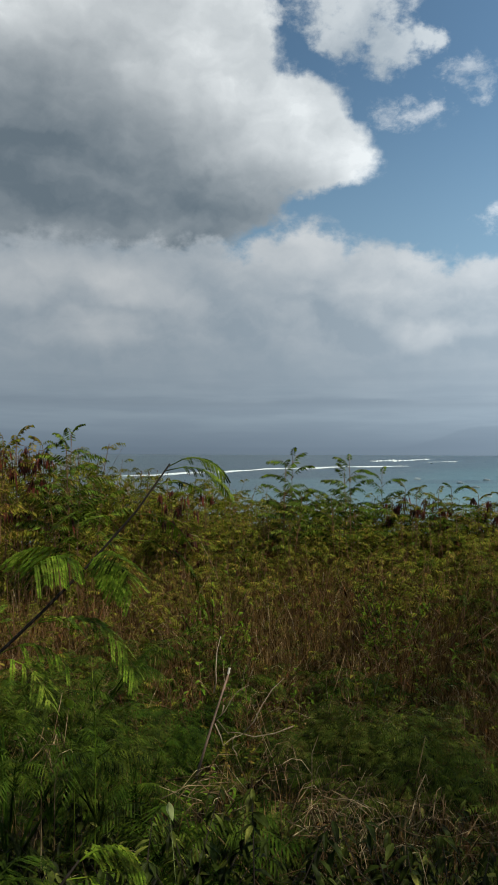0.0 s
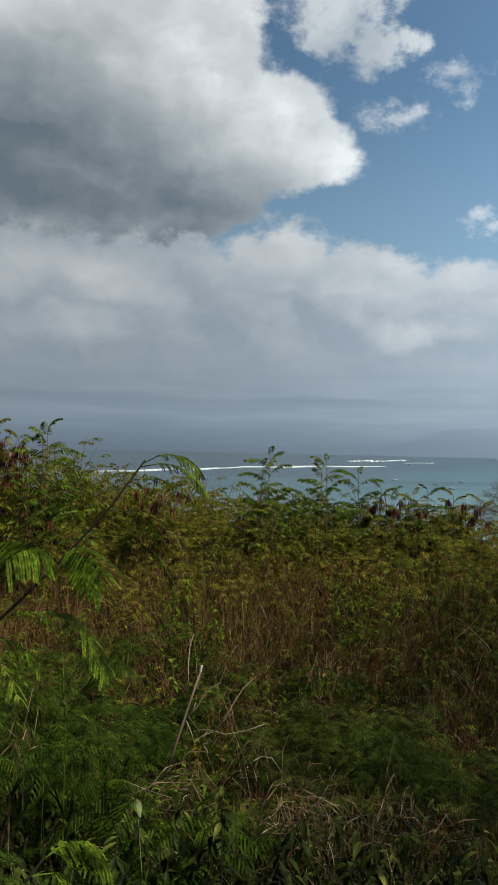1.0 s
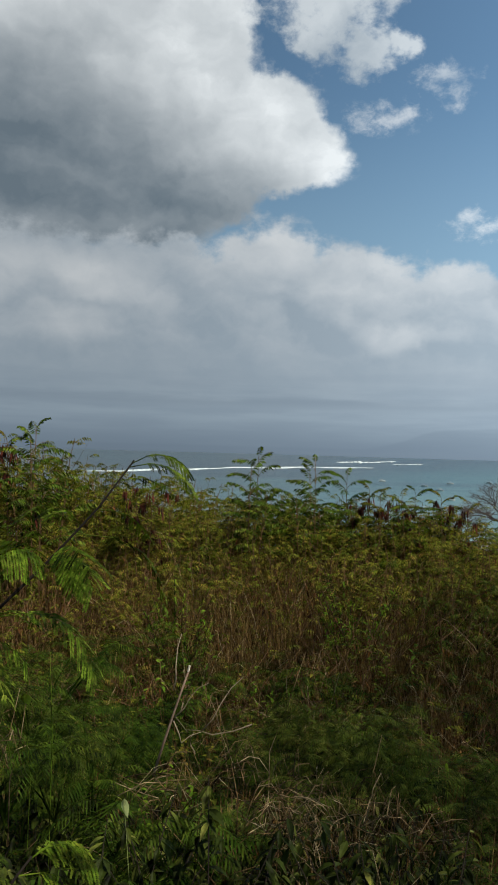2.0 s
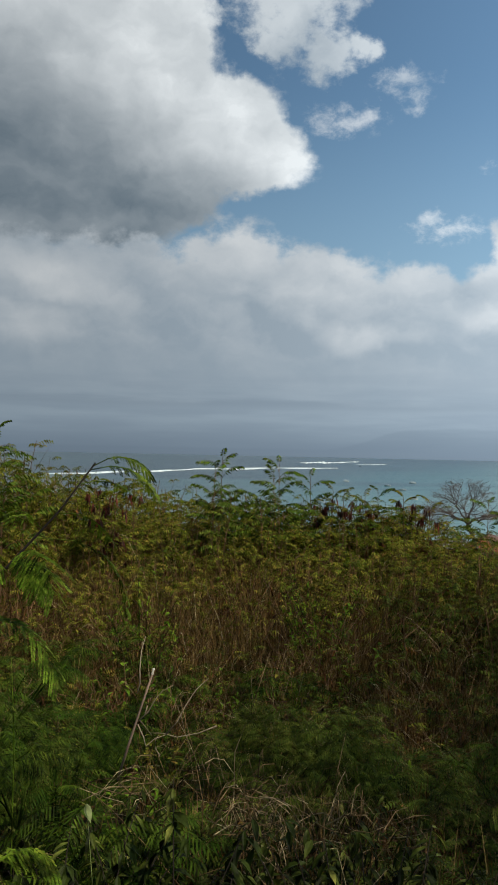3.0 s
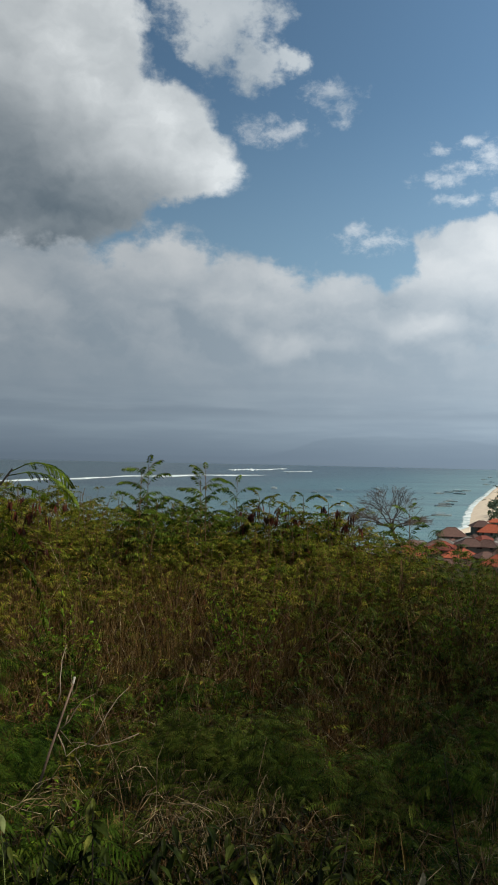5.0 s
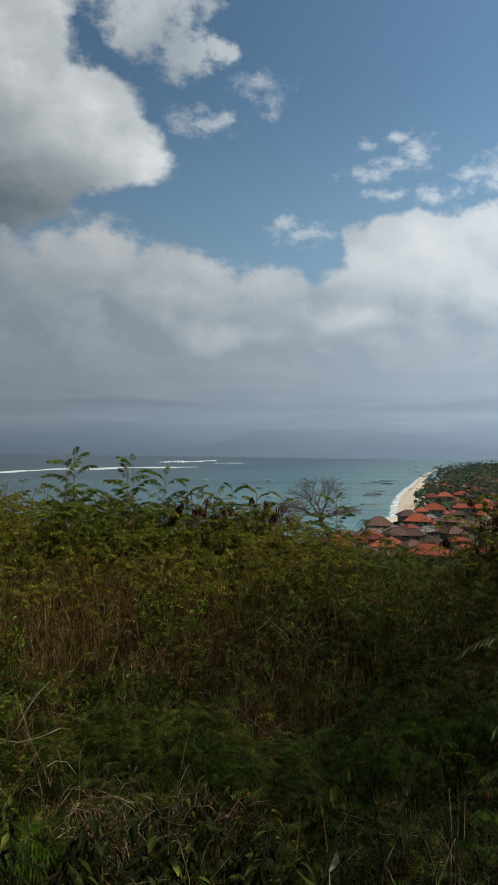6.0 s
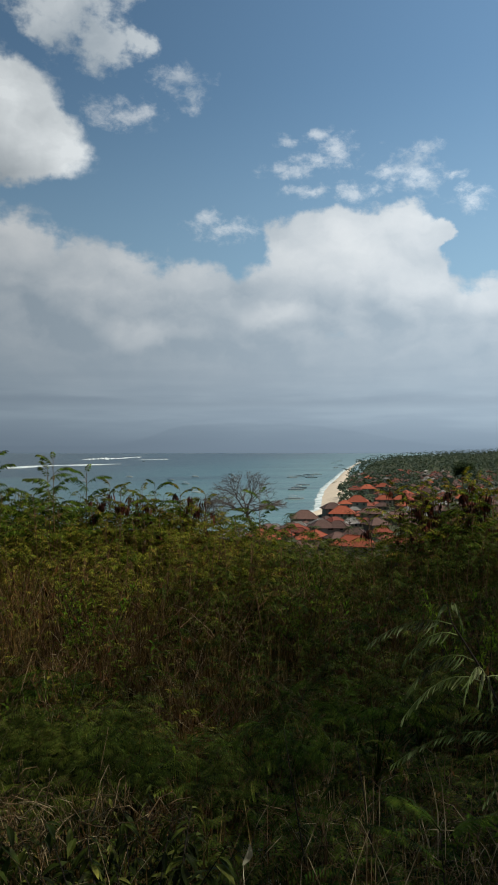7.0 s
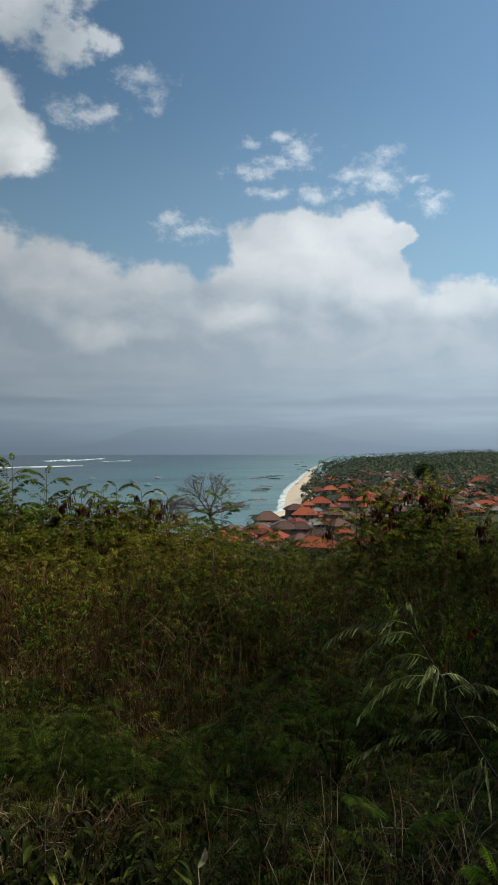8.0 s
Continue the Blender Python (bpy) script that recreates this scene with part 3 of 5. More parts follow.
def foam_band(name, label, line, width, height, seed, gaps=0.0):
    """A low, broken ridge of white water along a line of (bearing, distance)."""
    rng = random.Random(seed)
    s = Shape()
    n = 160
    azs, ds = [p[0] for p in line], [p[1] for p in line]
    tt = np.linspace(0, 1, len(line))
    prev = None
    for i in range(n):
        t = i / (n - 1)
        a, d = float(np.interp(t, tt, azs)), float(np.interp(t, tt, ds))
        k = noise.noise((t * 14 + seed, seed * 1.7, 0))
        w = width * (0.2 + 1.7 * abs(noise.noise((t * 6, seed, 1)))) * min(1, 8 * t + 0.15, 8 * (1 - t) + 0.15)
        if gaps and k < gaps - 0.5:
            prev = None
            continue
        d += width * 0.35 * noise.noise((t * 9, seed, 4))
        row = len(s.v)
        for u, z in ((-0.5, 0.05), (-0.2, 1.0), (0.1, 0.7), (0.5, 0.05)):
            s.v.append((*polar(a, d + u * w), SEA + 0.05 + z * height * min(1.0, 0.3 + w / width * 0.7) * (0.95 + 0.05 * rng.random())))
        if prev is not None:
            s.f += [(prev + j, prev + j + 1, row + j + 1, row + j) for j in range(3)]
        prev = row
    return solid(name, s, FOAM, label, "wave", "breaking waves", smooth=True)


foam_band("breaking_wave", "long white breaker running along the reef edge", [(-9.6, 1090), (-6.5, 1150), (-1.7, 1300), (1.2, 1440), (6.0, 1600), (11.4, 1750)], 130, 2.2, 3, 0.12)
foam_band("breaking_wave", "short white breaker far out beyond the reef", [(8.7, 2330), (9.6, 2420), (10.5, 2600)], 230, 3.0, 5)
foam_band("breaking_wave", "short white breaker far out beyond the reef", [(10.2, 2380), (11.4, 2560), (12.9, 2850)], 280, 3.0, 6)
foam_band("breaking_wave", "thin streak of white water beyond the reef", [(12.7, 2250), (13.7, 2330), (14.8, 2360)], 70, 1.5, 8)
foam_band("shore_surf", "white surf washing onto the sand beach", [(shore_az(d) - 0.5 * 500 / d, d) for d in range(460, 2050, 40)], 6, 0.4, 21)
s = Shape()
for i, d in enumerate(np.linspace(440, 2060, 200)):
    x, y = polar(shore_az(d), d)
    k = (math.cos(radians(shore_az(d))), -math.sin(radians(shore_az(d))))
    w = 3.8 + 3 * noise.noise((d * 0.03, 2, 0)) + 4 * noise.noise((d * 0.11, 5, 0))
    for t, z in ((-1.0, 0.06), (-0.5, 0.35), (0.2, 0.4)):
        s.v.append((x + k[0] * w * t, y + k[1] * w * t, SEA + z))
    if i:
        o = 3 * i - 3
        s.f += [(o, o + 1, o + 4, o + 3), (o + 1, o + 2, o + 5, o + 4)]
solid("wave_wash", s, FOAM, "white foam edge where the waves meet the sand", "wave", "breaking waves", smooth=True)


# ---- village ----
def tile_material(name, a, b):
    m, g = material(name)
    o = g.node("ShaderNodeTexCoord").outputs["Object"]
    rnd = g.node("ShaderNodeObjectInfo").outputs["Random"]
    w = g.node("ShaderNodeTexWave")
    w.wave_type, w.bands_direction = "BANDS", "Z"
    w.inputs["Scale"].default_value = 1.6
    w.inputs["Distortion"].default_value = 0.6
    g.put(w.inputs["Vector"], o)
    f = g.math("ADD", g.math("MULTIPLY", g.noise(o, 1.2, 6.0, 0.7), 0.8), g.math("MULTIPLY", g.math("SUBTRACT", rnd, 0.5), 0.4))
    c = g.ramp(f, [(0.25, a), (0.65, b)])
    c = g.mix(g.math("MULTIPLY", w.outputs["Fac"], 0.25), c, (0.06, 0.03, 0.025))
    finish(g, principled(g, c, 0.8, 0.25, normal=bump(g, w.outputs["Fac"], 0.5, 0.1)))
    return m


ROOFS = {"orange": tile_material("tile_orange", (0.19, 0.042, 0.024), (0.36, 0.092, 0.045)),
         "red": tile_material("tile_red", (0.14, 0.036, 0.026), (0.26, 0.075, 0.048)),
         "brown": tile_material("tile_brown", (0.07, 0.042, 0.038), (0.15, 0.085, 0.07)),
         "grey": tile_material("sheet_grey", (0.15, 0.145, 0.14), (0.32, 0.31, 0.30))}
WALL_PAINT = grain_material("wall_plaster", (0.12, 0.105, 0.09), (0.30, 0.27, 0.23), 0.5)
GLASS_DARK = grain_material("window_dark", (0.02, 0.025, 0.03), (0.05, 0.055, 0.06), 1.0, rough=0.15, spec=0.5, relief=0.0)
TIMBER = grain_material("door_timber", (0.07, 0.04, 0.025), (0.14, 0.08, 0.05), 6.0)


def house(p, w, d, h, turn, colour, label, rng):
    ob = thing("house", label, "house", "village houses")
    wall = Shape()
    wall.box(-w / 2, -d / 2, -2.0, w / 2, d / 2, h)
    wall = part("wall", wall, WALL_PAINT, ob, "weathered plaster wall")
    roof, e, r = Shape(), 1.15, min(w, d) * 0.42
    k = max(w - d, 0) / 2 + 0.4
    a = [(-w / 2 - e, -d / 2 - e, h - 0.25), (w / 2 + e, -d / 2 - e, h - 0.25), (w / 2 + e, d / 2 + e, h - 0.25), (-w / 2 - e, d / 2 + e, h - 0.25)]
    b = [(x, y, z + 0.22) for x, y, z in a]
    roof.add(a + b + [(-k, 0, h + r), (k, 0, h + r)], [(3, 2, 1, 0), (0, 1, 5, 4), (1, 2, 6, 5), (2, 3, 7, 6), (3, 0, 4, 7), (4, 5, 9, 8), (5, 6, 9), (6, 7, 8, 9), (7, 4, 8)])
    roof = part("roof", roof, ROOFS[colour], ob, {"orange": "orange clay tile hip roof", "red": "dull red tile hip roof", "brown": "dark brown tile hip roof", "grey": "grey sheet-metal roof"}[colour])
    cap = Shape()
    cap.tube([(-k, 0, h + r + 0.03), (k, 0, h + r + 0.03)], 0.16, 0.16, 6)
    for x, y, z in b:
        cap.tube([(x, y, z), (math.copysign(k, x), 0, h + r)], 0.11, 0.13, 5)
    part("ridge", cap, ROOFS[colour], roof)
    storeys = 2 if h > 4.5 else 1
    for st in range(storeys):
        z = st * 2.8 + 0.9
        for i in range(max(2, int(w / 3.2))):
            x = -w / 2 + w * (i + 0.5) / max(2, int(w / 3.2))
            q = Shape()
            if st == 0 and i == 0:
                q.box(x - 0.5, -d / 2 - 0.06, 0.0, x + 0.5, -d / 2 + 0.02, 2.1)
                part("door", q, TIMBER, ob, "dark timber door")
            else:
                q.box(x - 0.6, -d / 2 - 0.05, z, x + 0.6, -d / 2 + 0.02, z + 1.2)
                part("window", q, GLASS_DARK, ob)
    ob.matrix_basis = Matrix.Translation(p) @ Matrix.Rotation(radians(turn), 4, "Z")
    return ob


rng = random.Random(11)
LAND = SEA + 2.5
taken = []


def place_house(az, el, w, colour, label, deep=0.75, h=3.2):
    d = (EYE - (LAND + h + 1.2)) / math.tan(radians(-el))
    x, y = polar(az, d)
    house((x, y, LAND), w, w * deep, h, -az + rng.uniform(-18, 18), colour, label, rng)
    taken.append((x, y, w * 0.65))


OR, RE, BR = "village house with an orange clay tile hip roof", "village house with a dull red tile hip roof", "village house with a dark brown tile roof"
for az, el, w, c in [(29.08, -2.93, 11, "orange"), (28.2, -3.0, 9, "red"), (30.2, -2.8, 10, "orange"), (28.4, -3.83, 12, "orange"), (27.5, -3.98, 6, "orange"),
                     (27.3, -4.64, 12, "orange"), (23.0, -6.2, 6.5, "orange"), (24.9, -6.4, 7.5, "orange"), (30.1, -5.9, 6.5, "orange"), (32.1, -6.4, 8, "orange")]:
    place_house(az, el, w, c, OR if c == "orange" else RE, h=rng.choice((2.4, 2.6, 3.0)))
for az, el, w in [(30.3, -3.66, 10), (31.6, -3.66, 11), (28.2, -6.8, 13), (39.5, -2.3, 18), (38.4, -3.98, 5), (39.9, -3.8, 11)]:
    place_house(az, el, w, "orange", "long low house with an orange clay tile roof", 0.6)
for az, el, w in [(24.6, -5.0, 12), (28.2, -6.05, 8), (25.9, -5.6, 9), (29.4, -4.6, 10), (31.0, -4.9, 9), (33.2, -3.2, 9), (27.0, -5.6, 8), (26.6, -4.3, 9)]:
    place_house(az, el, w, "brown", BR, h=rng.choice((2.5, 3.0, 4.6)))
for k in range(320):
    for attempt in range(30):
        d = 275 + 850 * rng.random() ** 1.3
        az = rng.uniform(shore_az(d) + (1300 if d < 800 else 1000) / d, 44 if d > 420 else 36)
        x, y = polar(az, d)
        w = rng.uniform(5.0, 8.5)
        if all((x - a) ** 2 + (y - b) ** 2 > (r * 0.78 + w * 0.42) ** 2 for a, b, r in taken):
            c = rng.choice(("orange", "red", "red", "red", "brown", "brown", "brown", "brown", "grey", "grey"))
            house((x, y, ground_z(x, y)), w, w * rng.uniform(0.6, 0.85), rng.choice((2.0, 2.2, 2.4, 3.6)), rng.uniform(-40, 40), c,
                  {"orange": OR, "red": RE, "brown": BR, "grey": "village house with a grey sheet-metal roof"}[c], rng)
            taken.append((x, y, w * 0.65))
            break

# ---- trees of the village and the coast ----
TREE_LEAF = leaf_material("tree_leaf", [(0.0, (0.022, 0.042, 0.020)), (0.5, (0.045, 0.075, 0.032)), (1.0, (0.085, 0.115, 0.045))], 0.15)
PALM_LEAF = leaf_material("palm_leaf", [(0.0, (0.035, 0.065, 0.025)), (0.6, (0.07, 0.11, 0.04)), (1.0, (0.13, 0.15, 0.06))], 0.2)


def tree_meshes(seed, height, radius, clumps=22, leaves=11, flatness=0.8, leaf_size=0.13):
    rng = random.Random(seed)
    wood, leaf = Shape(), Shape()
    wood.tube([(0, 0, -0.5), (0.1, 0.05, height * 0.3), (0.0, 0.1, height * 0.6)], height * 0.035, height * 0.018, 6)
    for k in range(clumps):
        w, u, v = rng.uniform(0, 6.28), rng.uniform(-0.45, 1), rng.random() ** 0.4
        r = radius * v * (0.75 + 0.5 * noise.noise((math.cos(w) * 1.4, math.sin(w) * 1.4, u + seed)))
        c = Vector((math.cos(w) * r * math.sqrt(1 - u * u * 0.8), math.sin(w) * r * math.sqrt(1 - u * u * 0.8), height - radius * flatness + u * radius * flatness * v))
        if k % 5 == 0:
            wood.tube([(0, 0, height * 0.45), c * 0.5 + Vector((0, 0, height * 0.25)), c], height * 0.012, 0.03, 4)
        for j in range(leaves):
            o = Vector((rng.gauss(0, 1), rng.gauss(0, 1), rng.gauss(0, 0.7))) * (radius * 0.14)
            q = c + o
            e = q + Vector((rng.uniform(-1, 1), rng.uniform(-1, 1), rng.uniform(-0.7, 0.5))) * (radius * leaf_size)
            leaf.blade(q, e, (rng.uniform(-1, 1), rng.uniform(-1, 1), rng.uniform(-0.4, 0.4)), radius * leaf_size * 0.77)
    return wood, leaf


def palm_meshes(seed, height):
    rng = random.Random(seed)
    wood, leaf = Shape(), Shape()
    lean = Vector((rng.uniform(-1.5, 1.5), rng.uniform(-1.5, 1.5), height))
    wood.tube([lean * t + Vector((0, 0, -0.4)) - Vector((lean.x, lean.y, 0)) * (t * (1 - t)) for t in (0, .25, .5, .75, 1)], 0.22, 0.13, 6)
    top = lean + Vector((0, 0, -0.4))
    for k in range(11):
        w, up = k * 2.4, rng.uniform(-0.5, 0.9)
        d = Vector((math.cos(w), math.sin(w), up)).normalized() * rng.uniform(2.6, 3.6)
        pts = [top + d * t + Vector((0, 0, -1.9 * t * t)) for t in (0, .2, .4, .6, .8, 1)]
        side = d.cross(Vector((0, 0, 1))).normalized()
        for a, b in zip(pts, pts[1:]):
            for sg in (-1, 1):
                for f in (0.0, 0.5):
                    q = a.lerp(b, f)
                    leaf.blade(q, q + side * (sg * 0.75) + (b - a) * 0.6 + Vector((0, 0, -0.35)), b - a, 0.26)
    return wood, leaf


def make_tree(name, label, category, meshes, wood_mat, leaf_mat, group):
    ob = thing(name, label, category, group)
    part("trunk", meshes[0], wood_mat, ob)
    part("crown", meshes[1], leaf_mat, ob)
    return ob


trees = [make_tree("tree", "dense dark green village tree among the roofs", "tree", tree_meshes(s, h, r), GREY_BARK, TREE_LEAF, "village trees") for s, h, r in ((1, 8, 4.2), (2, 10, 5.0), (3, 7, 3.6), (4, 9, 4.0))]
palms = [make_tree("coconut_palm", "tall coconut palm with drooping fronds", "palm tree", palm_meshes(s, h), GREY_BARK, PALM_LEAF, "coconut palms") for s, h in ((5, 10), (6, 12.5), (7, 8.5))]
rng = random.Random(23)
for k in range(340):
    for attempt in range(20):
        d = 255 + 1300 * rng.random() ** 1.3
        az = rng.uniform(shore_az(d) + (1900 if d < 700 else 1100) / d, 46)
        x, y = polar(az, d)
        if all((x - a) ** 2 + (y - b) ** 2 > (r + 1.0) ** 2 for a, b, r in taken):
            break
    else:
        continue
    src = rng.choice(trees) if rng.random() < 0.62 else rng.choice(palms)
    m = spin((x, y, ground_z(x, y)), rng.uniform(0, 360), rng.uniform(0.6, 1.05))
    put_out(src, m)
for k in range(100):
    d = rng.uniform(215, 520)
    az = rng.uniform(max(21.0, shore_az(d) + 4.5), 45)
    x, y = polar(az, d)
    if all((x - a) ** 2 + (y - b) ** 2 > (r + 0.5) ** 2 for a, b, r in taken):
        put_out(rng.choice(trees), spin((x, y, ground_z(x, y)), rng.uniform(0, 360), rng.uniform(0.45, 0.8)))
big = make_tree("banyan_tree", "very large round dark tree over the village", "tree", tree_meshes(9, 20, 13, 210, 34), GREY_BARK, TREE_LEAF, "village trees")
big.matrix_basis = Matrix.Translation((*polar(35.8, 850), ground_z(*polar(35.8, 850))))

# added tree, never in view, whose thin crown dims this end of the slope
shade = make_tree("shade_tree", "unseen open-crowned tree with thin foliage, added to dim the slope", "tree", tree_meshes(12, 14, 5.6, 268, 29, 0.35, 0.032), GREY_BARK, TREE_LEAF, "path trees")
shade.matrix_basis = Matrix.Translation((10.5, -0.9, ground_z(10.5, -0.9)))

# second added tree out of view, to dim the nearest plants
young = make_tree("shade_tree", "unseen slender young tree with thin foliage, added to dim the near plants", "tree", tree_meshes(14, 12, 2.2, 105, 16, 0.6, 0.07), GREY_BARK, TREE_LEAF, "path trees")
young.matrix_basis = Matrix.Translation((7.7, -3.0, ground_z(7.7, -3.0)))

# far woods: uncountable crowns in one object
rng = random.Random(31)
s = Shape()
for k in range(7500):
    d = 520 + 2900 * rng.random() ** 1.25
    az = rng.uniform(shore_az(d) + 800 / d, 47)
    x, y = polar(az, d)
    u = 1 + 9.0 / d
    if any((x * u - a) ** 2 + (y * u - b) ** 2 < (r + 7) ** 2 for a, b, r in taken):
        continue
    h, r = rng.uniform(4, 8.5), rng.uniform(1.8, 3.6)
    if rng.random() < 0.1:
        h, r = h + rng.uniform(2, 6), r * 1.4
    palm = rng.random() < 0.35
    if palm:
        h += rng.uniform(1, 7) if d < 1400 else rng.uniform(1, 8)
    reach = 3.2
    if d > 1100 and rng.random() < 0.07:
        palm, h, reach = True, rng.uniform(11, 17), 4.4
    land = ground_z(x, y)
    for j in range(13):
        if palm:
            w = rng.uniform(0, 6.28)
            q = Vector((x, y, land + h + 2))
            e = q + Vector((math.cos(w) * reach, math.sin(w) * reach, rng.uniform(-2.2, 1.2)))
            s.blade(q, e, (math.sin(w), -math.cos(w), 0.2), 0.9)
        else:
            q = Vector((x + rng.gauss(0, r * 0.5), y + rng.gauss(0, r * 0.5), land + h - abs(rng.gauss(0, h * 0.3))))
            e = q + Vector((rng.uniform(-1, 1), rng.uniform(-1, 1), rng.uniform(-0.6, 0.6))) * r * 0.9
            s.blade(q, e, (rng.uniform(-1, 1), rng.uniform(-1, 1), rng.uniform(-0.5, 0.5)), r * 0.95)
# haze over the distance is painted into these paler, bluer leaf colours
solid("far_woods", s, leaf_material("far_leaf_hazed", [(0.0, (0.050, 0.080, 0.060)), (0.5, (0.085, 0.120, 0.095)), (1.0, (0.130, 0.160, 0.130))], 0.3), "dense green coastal woods with palms, tinted blue for haze", "woods", kind="stuff")

# ---- boats ----
HULL_W = grain_material("hull_white", (0.40, 0.42, 0.43), (0.66, 0.67, 0.66), 1.0, 0.4, 0.5, 0.05)
HULL_D = grain_material("hull_blue_grey", (0.22, 0.26, 0.28), (0.46, 0.50, 0.52), 1.0, 0.5, 0.4, 0.05)


def hull_shape(L, w, h):
    s = Shape()
    secs = []
    for i in range(9):
        t = i / 8
        half = w / 2 * (1 - abs(2 * t - 0.85) ** 2.6 * 0.55 if t > 0.4 else 0.75 + 0.6 * t) * (0.03 if i == 8 else 1)
        sheer = h * (1 + 0.5 * max(0, t - 0.5) ** 2 * 4 * 0.4)
        x = (t - 0.5) * L
        secs.append([(x, -half, sheer), (x, -half * 0.7, 0.05), (x, 0, -0.25 * (1 - t * 0.6)), (x, half * 0.7, 0.05), (x, half, sheer), (x, half * 0.8, sheer - 0.12), (x, -half * 0.8, sheer - 0.12)])
    for i, sec in enumerate(secs):
        s.v += sec
        if i:
            o = 7 * (i - 1)
            s.f += [(o + j, o + (j + 1) % 7, o + 7 + (j + 1) % 7, o + 7 + j) for j in range(7)]
    s.f += [tuple(range(7))[::-1], tuple(range(56, 63))]
    return s


def boat(outrigger, L, mat, label):
    ob = thing("outrigger_boat" if outrigger else "motorboat", label, "boat", "moored boats")
    w, h = (1.7, 0.9) if outrigger else (2.6, 1.2)
    part("hull", hull_shape(L, w, h), mat, ob, smooth=False)
    cabin = Shape()
    cabin.box(-L * 0.28, -w * 0.36, h - 0.12, L * 0.14, w * 0.36, h + 0.5)
    part("cabin", cabin, HULL_W, ob)
    roof = Shape()
    roof.box(-L * 0.33, -w * 0.45, h + 1.5, L * 0.17, w * 0.45, h + 1.62)
    part("canopy", roof, HULL_W, ob, "pale flat canopy")
    for x in (-L * 0.3, L * 0.14):
        for y in (-w * 0.4, w * 0.4):
            q = Shape()
            q.tube([(x, y, h - 0.1), (x, y, h + 1.5)], 0.05, 0.05, 5)
            part("post", q, mat, ob)
    if outrigger:
        for y in (-3.4, 3.4):
            q = Shape()
            q.tube([(-L * 0.4, y, 0.12), (0, y, 0.05), (L * 0.3, y, 0.12), (L * 0.42, y, 0.5)], 0.14, 0.08, 6)
            part("float", q, HULL_W, ob, "bamboo outrigger float")
        for x in (-L * 0.22, L * 0.2):
            q = Shape()
            q.tube([(x, -3.4, 0.1), (x, -1.6, 1.05), (x, 0, 1.25), (x, 1.6, 1.05), (x, 3.4, 0.1)], 0.07, 0.07, 5)
            part("cross_arm", q, TIMBER, ob)
    return ob


jukung = boat(True, 14.0, HULL_D, "slender outrigger boat moored off the beach")
motor = boat(False, 8.5, HULL_W, "small white motorboat moored in the lagoon")
rng = random.Random(41)


def moor(src, spots):
    for i, (az, dep) in enumerate(spots):
        x, y = polar(az, (EYE - SEA) / math.tan(radians(dep)))
        m = spin((x, y, SEA + 0.1), -az + rng.uniform(-25, 25), rng.uniform(0.75, 1.0) if src is motor else rng.uniform(0.9, 1.15))
        put_out(src, m)


moor(jukung, [(24.3, 2.2), (25.1, 2.3), (24.0, 3.2), (24.5, 2.85), (25.5, 2.07), (23.9, 3.85), (26.9, 1.6), (27.2, 1.4), (26.7, 1.25), (27.1, 1.1), (24.9, 2.12), (24.2, 3.05), (23.7, 2.3)])
moor(motor, [(12.0, 2.25), (14.95, 2.5), (16.0, 2.78), (16.7, 2.25), (10.2, 3.8), (16.75, 3.4), (19.3, 2.12), (15.1, 4.15), (13.0, 1.12), (8.8, 2.6)])


